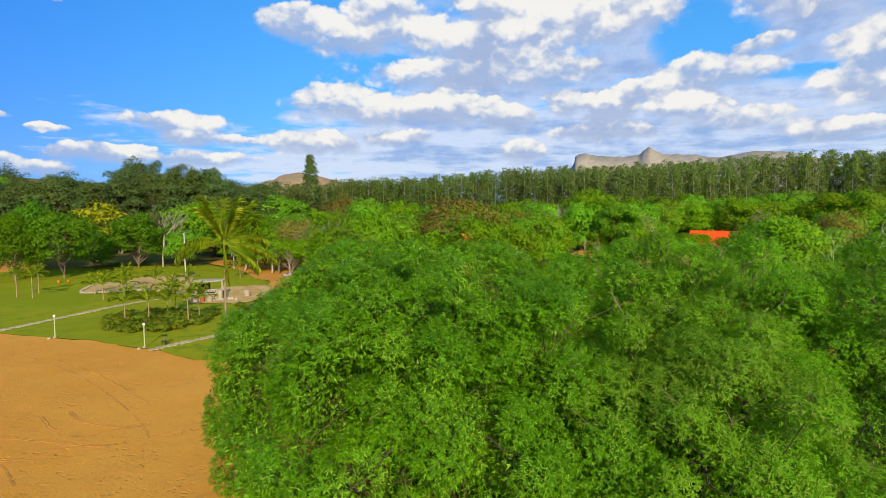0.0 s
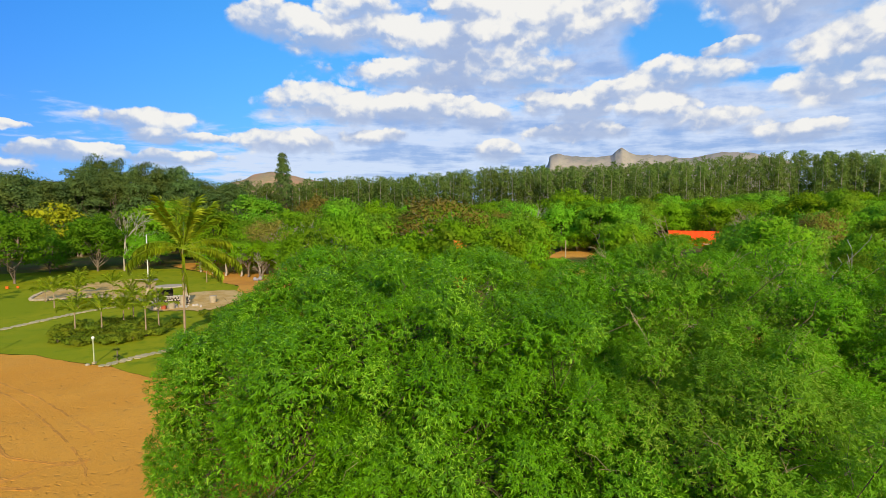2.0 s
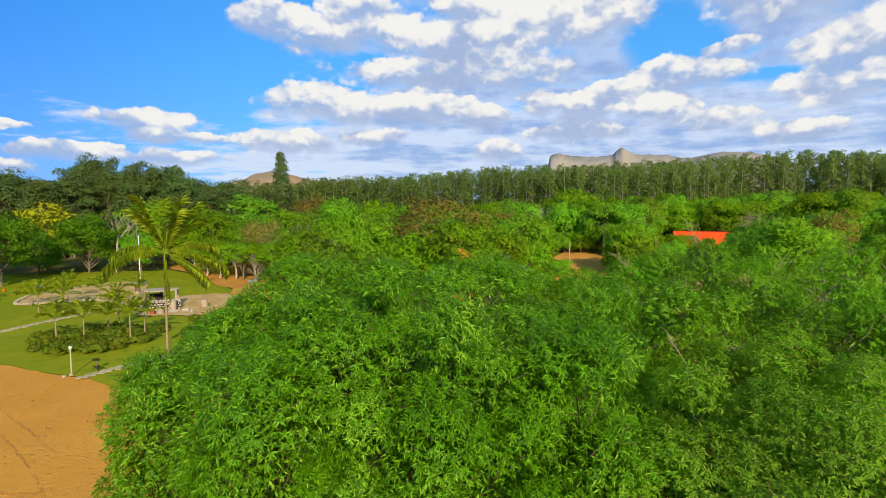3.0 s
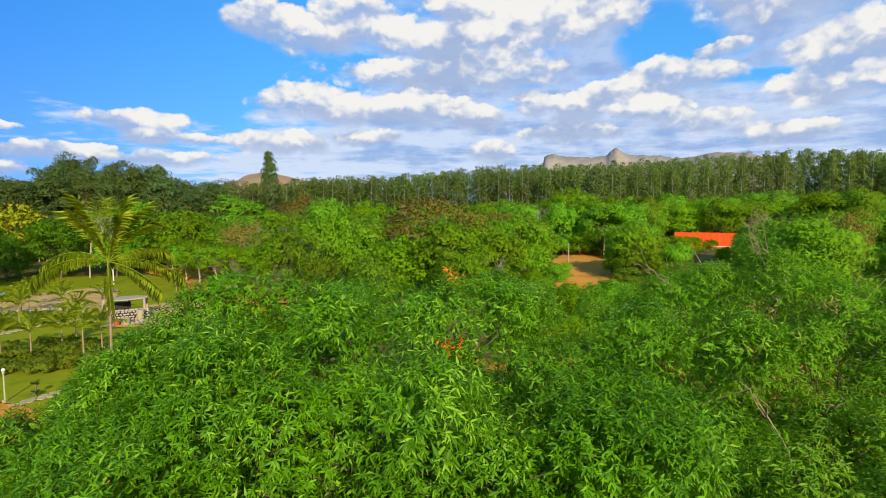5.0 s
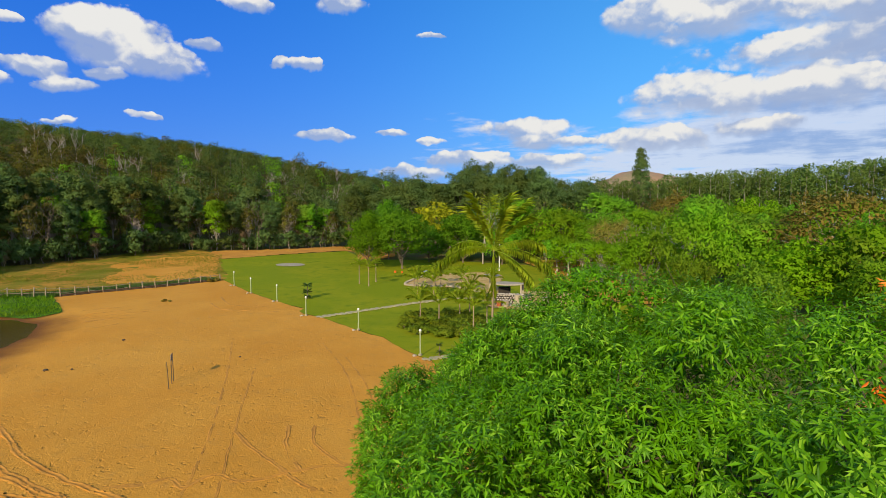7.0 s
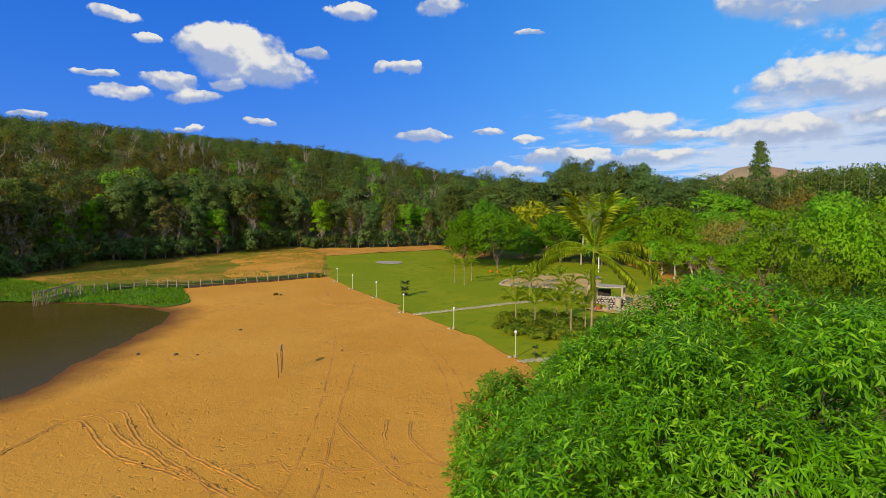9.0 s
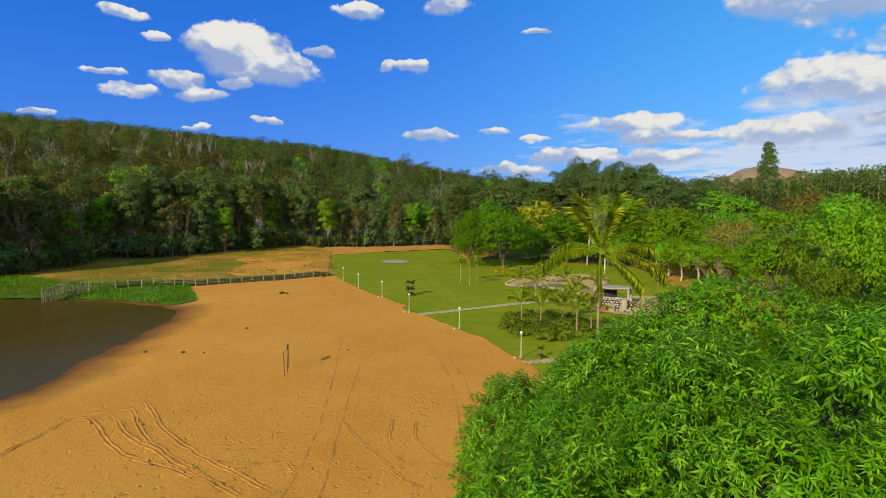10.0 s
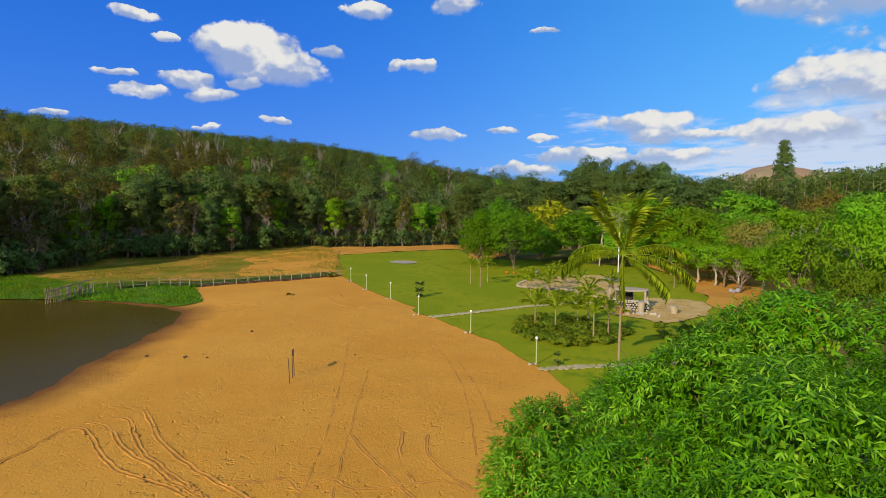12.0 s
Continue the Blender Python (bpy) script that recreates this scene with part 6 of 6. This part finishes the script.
# ---- stone shelter ----
def build_shelter(cx, cy):
    z = 0.16
    thing = new("stone_shelter")
    thing.location = (cx, cy, z)
    rng = np.random.default_rng(41)

    def slab(name, rx, ry, z0, thick, parent, x=0.0, y=0.0):
        a = np.linspace(0, 2 * np.pi, 28, endpoint=False)
        r = 1 + 0.06 * np.sin(a * 3 + 1) + 0.03 * np.sin(a * 7)
        bm = bmesh.new()
        rings = []
        for k, (zz, f) in enumerate(((z0, 0.94), (z0 + thick * 0.3, 1.0), (z0 + thick * 0.75, 0.99), (z0 + thick, 0.92))):
            rings.append([bm.verts.new((x + rx * f * q * math.cos(t), y + ry * f * q * math.sin(t), zz + (0.06 if k == 3 else 0))) for t, q in zip(a, r)])
        for lo, hi in zip(rings, rings[1:]):
            for k in range(28):
                bm.faces.new((lo[k], lo[(k + 1) % 28], hi[(k + 1) % 28], hi[k]))
        bm.faces.new(rings[-1])
        bm.faces.new(rings[0][::-1])
        return part(name, bm, M["stone"], parent)

    slab("roof", 2.0, 1.5, 2.2, 0.10, thing)
    for x, y in ((-1.9, -1.2), (1.8, -1.2), (1.9, 1.2), (-1.9, 1.2), (0, 1.5)):
        part("pillar", cone(bmesh.new(), x, y, -0.1, 2.3, 0.17, 0.13), M["wood"] if x < 1.5 else M["stone"], thing)
    wall = part("low_wall", box(bmesh.new(), 0, -1.75, 0.50, 4.4, 0.30, 1.15, 0.03), M["dark"], thing)
    for r in range(4):
        for c in range(12):
            bm = bmesh.new()
            bmesh.ops.create_icosphere(bm, subdivisions=1, radius=0.5)
            wide, tall = rng.uniform(0.30, 0.42), rng.uniform(0.24, 0.31)
            for v in bm.verts:
                v.co = Vector((v.co.x * wide, v.co.y * 0.26, v.co.z * tall)) * rng.uniform(0.86, 1.1)
            ob = part("stone", bm, M["pale_boulder"], wall)
            ob.location = (-2.05 + c * 0.37 + 0.17 * (r % 2) + rng.uniform(-0.05, 0.05), -1.92, 0.10 + r * 0.285 + rng.uniform(-0.03, 0.03))
            ob.rotation_euler = (0, rng.uniform(-0.4, 0.4), 0)
    for c in range(13):
        ob = part("cap_stone", stone_bm(70 + c, 0.22, 0.6), M["pale_boulder"], wall)
        ob.location = (-2.1 + c * 0.35 + rng.uniform(-0.06, 0.06), -1.78, 1.12 + rng.uniform(-0.03, 0.05))
    # added block, coloured dark so that the inside under the roof looks shaded
    part("hearth", box(bmesh.new(), -0.6, 1.0, 0.8, 1.6, 0.8, 1.7, 0.05), M["dark"], thing)
    part("counter", box(bmesh.new(), 0.2, -0.6, 0.86, 2.4, 0.7, 0.10, 0.02), M["stone"], thing)
    return tagged(thing, "small open stone shelter with a rounded slab roof", "shelter")


rubble = [stone_mesh("rubble_stone", 20 + k, 0.24, 0.75, M["pale_boulder"]) for k in range(3)]
rubble_rng = np.random.default_rng(61)
for k in range(26):
    ob = tagged(new("rubble_stone", rubble[k % 3]), "rough grey-brown stone lying by the shelter", "stone", "rubble by the shelter")
    q = float(rubble_rng.uniform(0.6, 1.3))
    ob.location = (-31.6 + float(rubble_rng.normal(0, 1.5)), 76.2 + float(rubble_rng.normal(0, 0.7)), 0.20)
    ob.scale, ob.rotation_euler = (q, q * 0.8, q), (0, 0, float(rubble_rng.uniform(0, 6)))
shelter = build_shelter(-33.2, 79.2)
shelter.rotation_euler = (0, 0, radians(22))


def mushroom_table(x, y):
    base = new("stone_table")
    base.location = (x, y, 0.16)
    part("pedestal", cone(bmesh.new(), 0, 0, -0.1, 2.35, 0.42, 0.30, 14), M["stone"], base)
    part("top", cone(bmesh.new(), 0, 0, 2.30, 2.48, 1.25, 1.35, 24), M["stone"], base)
    tagged(base, "tall round stone table on a thick pedestal", "table")


mushroom_table(-38.6, 84.2)


def pot(x, y, r, h, mat, name, label, cat):
    base = new(name)
    base.location = (x, y, 0.16)
    part("body", cone(bmesh.new(), 0, 0, -0.02, h, r * 0.86, r, 16), M[mat], base)
    part("rim", cone(bmesh.new(), 0, 0, h - 0.06, h + 0.02, r * 1.06, r * 1.06, 16), M[mat], base)
    return tagged(base, label, cat)


pot(-30.8, 77.2, 0.40, 1.25, "stone", "stone_stump", "pale cylindrical stone stump in front of the shelter", "stump")
pot(-31.4, 75.2, 0.44, 0.75, "stone", "stone_stool", "low round stone stool on the paving", "stool")
pot(-32.3, 75.0, 0.34, 0.6, "brick", "clay_pot", "small red clay pot on the paving", "pot")
pot(-33.4, 75.2, 0.45, 0.7, "stone", "stone_stool", "low round stone stool on the paving", "stool")
pot(-27.9, 79.6, 0.46, 0.85, "stone", "stone_stool", "low round stone stool on the paving", "stool")
pot(-64.6, 93.2, 0.22, 0.36, "orange_plastic", "plastic_tub", "small orange plastic tub on the lawn", "tub")
pot(-63.4, 93.8, 0.18, 0.28, "orange_plastic", "plastic_tub", "small orange plastic tub on the lawn", "tub")
for k, (x, y, q) in enumerate([(-28.5, 100.6, 1.0), (-27.7, 101.0, 1.15), (-28.0, 100.2, 0.8)]):
    ob = tagged(new("grain_sack", stone_mesh("grain_sack", 90 + k, 0.32 * q, 1.1, M["sack_cloth"])), "bulging grey sack standing on bare dirt", "sack", "sacks on the dirt")
    ob.location = (x, y, float(height(x, y)) + 0.13 + 0.30 * q)


ob = tagged(new("tarpaulin_bundle", stone_mesh("tarpaulin_bundle", 97, 0.5, 0.6, M["blue_cloth"])), "folded grey-blue tarpaulin bundle on the lawn", "tarpaulin")
ob.location = (-60.8, 97.6, 0.30)


def plastic_chair(x, y, z, turn, label):
    base = new("plastic_chair")
    base.matrix_basis = pose(x, y, z, 0, 0, turn)
    part("seat", box(bmesh.new(), 0, 0, 0.43, 0.48, 0.46, 0.04, 0.015), M["white_paint"], base)
    part("backrest", box(bmesh.new(), 0, 0.22, 0.68, 0.48, 0.04, 0.46, 0.015), M["white_paint"], base)
    for a in (-0.2, 0.2):
        for b in (-0.19, 0.19):
            part("leg", cone(bmesh.new(), a, b, 0, 0.42, 0.025, 0.03, 8), M["white_paint"], base)
    tagged(base, label, "chair")


plastic_chair(-33.6, 78.6, 0.16, 40, "white plastic chair in the shade of the shelter")


def pole(x, y, h, r, mat, name, label):
    z = float(height(x, y))
    base = new(name)
    base.location = (x, y, z)
    part("shaft", cone(bmesh.new(), 0, 0, -0.3, h, r, r * 0.7, 10), M[mat], base)
    part("cap", cone(bmesh.new(), 0, 0, h, h + 0.06, r * 0.9, r * 0.5, 10), M[mat], base)
    tagged(base, label, "pole")


pole(-50.1, 107.7, 7.8, 0.11, "white_paint", "light_pole", "tall white pole beside the lawn")
pole(38.0, 116.1, 5.4, 0.14, "stone", "utility_pole", "grey utility pole on the dirt clearing")
pole(30.0, 113.0, 3.6, 0.13, "stone", "utility_pole", "short grey pole at the dirt clearing")


# ---- red-roofed house among the trees ----
def build_house():
    a, b = np.array([67.0, 144.2]), np.array([78.6, 138.0])
    along = unit(b - a)
    out = np.array([along[1], -along[0]])
    turn = math.atan2(along[1], along[0])
    w = float(np.linalg.norm(b - a))
    house = new("red_roofed_house")
    house.matrix_basis = pose(a[0], a[1], float(height(70, 141)) - 0.2, 0, 0, math.degrees(turn))
    z1 = 6.6 - house.location.z
    for x in (0.15, w - 0.15):
        part("wall", box(bmesh.new(), x, -2.0, (z1 - 2.6) / 2, 0.2, 5.6, z1 - 2.4, 0.01), M["brick"], house)
    part("wall", box(bmesh.new(), w / 2, 0.8, (z1 - 2.6) / 2, w - 0.5, 0.2, z1 - 2.4, 0.01), M["brick"], house)
    part("wall", box(bmesh.new(), w / 2, -4.6, (z1 - 2.6) / 2 - 0.2, w - 0.5, 0.2, z1 - 2.8, 0.01), M["white_paint"], house)

    def panel(x0, x1, y0, za, y1, zb):
        """A sheet with standing seams, in one piece."""
        bm = bmesh.new()
        top, low = [], []
        for k in range(31):
            x, lift = x0 + (x1 - x0) * k / 30, 0.07 if k % 3 == 0 else 0.0
            top.append([bm.verts.new((x, y, z + lift)) for y, z in ((y0, za), (y1, zb))])
            low.append([bm.verts.new((x, y, z - 0.04)) for y, z in ((y0, za), (y1, zb))])
        for k in range(30):
            bm.faces.new((top[k][0], top[k + 1][0], top[k + 1][1], top[k][1]))
            bm.faces.new((low[k][0], low[k][1], low[k + 1][1], low[k + 1][0]))
            bm.faces.new((top[k][1], top[k + 1][1], low[k + 1][1], low[k][1]))
            bm.faces.new((top[k][0], low[k][0], low[k + 1][0], top[k + 1][0]))
        for k in (0, 30):
            bm.faces.new((top[k][0], top[k][1], low[k][1], low[k][0]))
        bmesh.ops.recalc_face_normals(bm, faces=bm.faces)
        return bm

    part("roof", panel(-0.4, w + 0.4, 0, z1, -5.2, z1 - 3.4), M["red"], house, "bright red sheet roof slope")
    part("roof", panel(-0.4, w + 0.4, 0, z1, 1.6, z1 - 1.0), M["red"], house, "bright red sheet roof slope")
    part("ridge_cap", box(bmesh.new(), w / 2, 0, z1 + 0.06, w + 0.9, 0.26, 0.06, 0.01), M["red"], house)
    tagged(house, "house with a bright red sheet roof among trees", "house")


build_house()


# ---- ruts in the sand ----
CRUMBS = []


def rut(points, width, seed, label="tyre rut pressed into the sand", broken=0.15, tread=0.0):
    """A shallow trough with raised lips, laid over the sand."""
    rng = np.random.default_rng(seed)
    line = curve(points, False, 14)
    line = line + np.stack([undulate(line[:, 0], line[:, 1], 0.9, 0.10, seed), undulate(line[:, 0], line[:, 1], 0.9, 0.10, seed + 5.0)], 1)
    way = unit(np.gradient(line, axis=0))
    side = np.stack([-way[:, 1], way[:, 0]], 1)
    z = height(line[:, 0], line[:, 1]) + 0.03 + undulate(line[:, 0], line[:, 1], 0.35, 0.05) + undulate(line[:, 0], line[:, 1], 1.085, 0.025, 7.0)
    fade = np.clip(np.minimum(np.arange(len(line)), np.arange(len(line))[::-1]) / 8.0, 0.15, 1)
    fade = fade * np.clip(1 - broken + undulate(line[:, 0], line[:, 1], 0.5, 1.0, seed + 2.0), 0.2, 1)
    rows = []
    for off, lift in ((-1.6, -0.03), (-1.0, 0.024), (-0.62, 0.012), (-0.35, 0.002), (0.35, 0.002), (0.62, 0.012), (1.0, 0.024), (1.6, -0.03)):
        wob = 1 + 0.26 * rng.standard_normal(len(line))
        p = line + side * (off * width * 0.66 * wob)[:, None]
        lug = 1 + tread * (0.5 + 0.9 * np.sin(np.arange(len(line)) * 2.1 + np.sign(off)))
        rows.append(np.c_[p, z + lift * fade * wob * (lug if lift > 0.01 else 1.0) + 0.004])
    v = np.concatenate(rows)
    n = len(line)
    q = [[a * n + b, a * n + b + 1, (a + 1) * n + b + 1, (a + 1) * n + b] for a in range(len(rows) - 1) for b in range(n - 1)]
    me = mesh_of("tyre_rut", v, q, M["rut"], True)
    me.flip_normals()
    tagged(new("tyre_rut", me), label, "tyre track", "tyre ruts", "structure")
    # crumbs of sand thrown up beside the track
    pick = rng.integers(0, n, n)
    at = line[pick] + side[pick] * (rng.normal(0, 2.6, len(pick)) * width)[:, None]
    CRUMBS.append(np.c_[at, z[pick], rng.uniform(0.02, 0.06, len(pick))])


rut([(-35.3, 18.0), (-36.2, 18.9), (-36.7, 19.7), (-37.8, 20.9), (-38.4, 21.8), (-38.0, 22.4), (-36.3, 22.6), (-34, 22.5), (-31.9, 22.6), (-29.8, 23.2), (-27.6, 24.1), (-25.5, 24.6)], 0.19, 0, broken=0.1, tread=1.0)
rut([(-39, 22.7), (-37.9, 23.4), (-35.9, 23.6), (-33.9, 23.5), (-32.2, 23.7), (-30.4, 24.1), (-28.4, 24.3), (-26.2, 24.8), (-24, 25)], 0.19, 1, broken=0.1, tread=1.0)
rut([(-38.6, 24.1), (-37.4, 24.8), (-35.1, 24.4), (-32.4, 24.2), (-29.7, 24.4), (-27.3, 24.7), (-25.8, 24.9), (-23, 25.4)], 0.19, 2, broken=0.1, tread=1.0)
rut([(-38.8, 25.9), (-36, 25.6), (-33.7, 25.3), (-30.9, 25.3), (-28.3, 25.6), (-25.8, 26), (-24.5, 26.2), (-22, 26.6)], 0.19, 3, broken=0.1, tread=1.0)
rut([(-44.7, 45.2), (-37.5, 40), (-30.5, 34.6), (-27.3, 32.1), (-25.1, 30.1), (-23.5, 28.7), (-21, 26)], 0.075, 4, broken=0.75)
rut([(-36.1, 41.5), (-30.6, 36.6), (-26.1, 32.8), (-24.2, 31.1), (-22.5, 29.8), (-20, 27.5)], 0.075, 5, broken=0.75)
rut([(-37.5, 49.9), (-29.8, 45.1), (-24.9, 41.2), (-21.3, 37.9), (-18.3, 34.9), (-16, 32)], 0.075, 6, broken=0.75)
rut([(-32.3, 47.7), (-27.6, 44.7), (-24.1, 42), (-22.1, 40.3), (-19, 37.5)], 0.075, 7, broken=0.75)
rut([(-26.6, 33.3), (-24, 32.6), (-21.6, 32.2), (-20.2, 31.8), (-18, 31.6)], 0.143, 8, broken=0.35)
rut([(-24.9, 35.7), (-23.1, 34), (-21.5, 33.1), (-20, 32.4)], 0.143, 9, broken=0.35)
rut([(-23.8, 36.8), (-22.1, 35.1), (-20.6, 34.5), (-19.3, 34.2), (-17.9, 34.3)], 0.132, 10, broken=0.35)
rut([(-26.4, 26.2), (-25, 27.5), (-24.5, 28.4), (-23.3, 28.3), (-23.3, 29.2), (-22.9, 29.9), (-21.8, 30.1), (-21, 30.8), (-20.3, 32.2), (-19, 33.9), (-18, 34), (-17.4, 34.5)], 0.154, 11, broken=0.35)
for k, (x, y, long_, turn) in enumerate([(-68.5, 43.0, 5.0, 0.35), (-70.0, 44.6, 6.0, 0.30), (-66.0, 42.6, 3.6, 0.45), (-72.5, 45.8, 4.5, 0.25), (-64.2, 44.4, 3.0, 0.2), (-67.0, 46.4, 4.0, 0.38), (-62.0, 41.6, 2.4, 0.6)]):
    ax, ay = math.cos(turn + 0.9) * long_ / 2, math.sin(turn + 0.9) * long_ / 2
    rut([(x - ax, y - ay), (x - 0.2 * ax, y - 0.2 * ay + 0.2), (x + 0.4 * ax, y + 0.4 * ay - 0.1), (x + ax, y + ay)], 0.16, 20 + k, "small washed-out channel in the sand by the reeds", 0.3)
rut([(-66, 56), (-60, 54), (-56, 55.5), (-53, 57)], 0.132, 12, broken=0.35)
rut([(-68, 59), (-62, 56.5), (-58, 57.5), (-55, 59)], 0.132, 13, broken=0.35)


def footprints():
    """Scuffed hollows and clods scattered over the sand."""
    rng = np.random.default_rng(77)
    x = np.concatenate([rng.normal(-31, 4.5, 500), rng.normal(-22, 4.0, 380), rng.uniform(-60, -14, 260)])
    y = np.concatenate([rng.normal(24.5, 2.6, 500), rng.normal(31, 3.0, 380), rng.uniform(18, 52, 260)])
    ok = (inside(LAKE, x, y) < -3) & (inside(np.array(LAWN_EDGE + [(-60, 30), (-40, 18), (-15, 20)]), x, y) > 0.6)
    x, y = x[ok], y[ok]
    chunks = []
    z = height(x, y) + 0.03 + undulate(x, y, 0.35, 0.05) + undulate(x, y, 1.085, 0.025, 7.0)
    size = rng.uniform(0.03, 0.09, len(x))
    thrown = np.concatenate(CRUMBS)
    for a, b, c, r in np.concatenate([np.c_[x, y, z, size], thrown]):
        t = np.arange(6) * np.pi / 3 + rng.uniform(0, 1)
        w = rng.uniform(0.7, 1.3, 6)
        ring = np.stack([a + np.cos(t) * r * w * 1.4, b + np.sin(t) * r * w, np.full(6, c - 0.02)], 1)
        top = np.array([[a, b + r * 0.2, c + r * rng.uniform(0.35, 0.7)]])
        v = np.concatenate([ring, top])
        chunks.append((v, np.array([[k, (k + 1) % 6, 6] for k in range(6)])))
    v, f = join(chunks)
    tagged(new("sand_clods", mesh_of("sand_clods", v, f, M["sand"])), "scattered clods and scuffs on the sand", "sand clods", kind="stuff")


footprints()
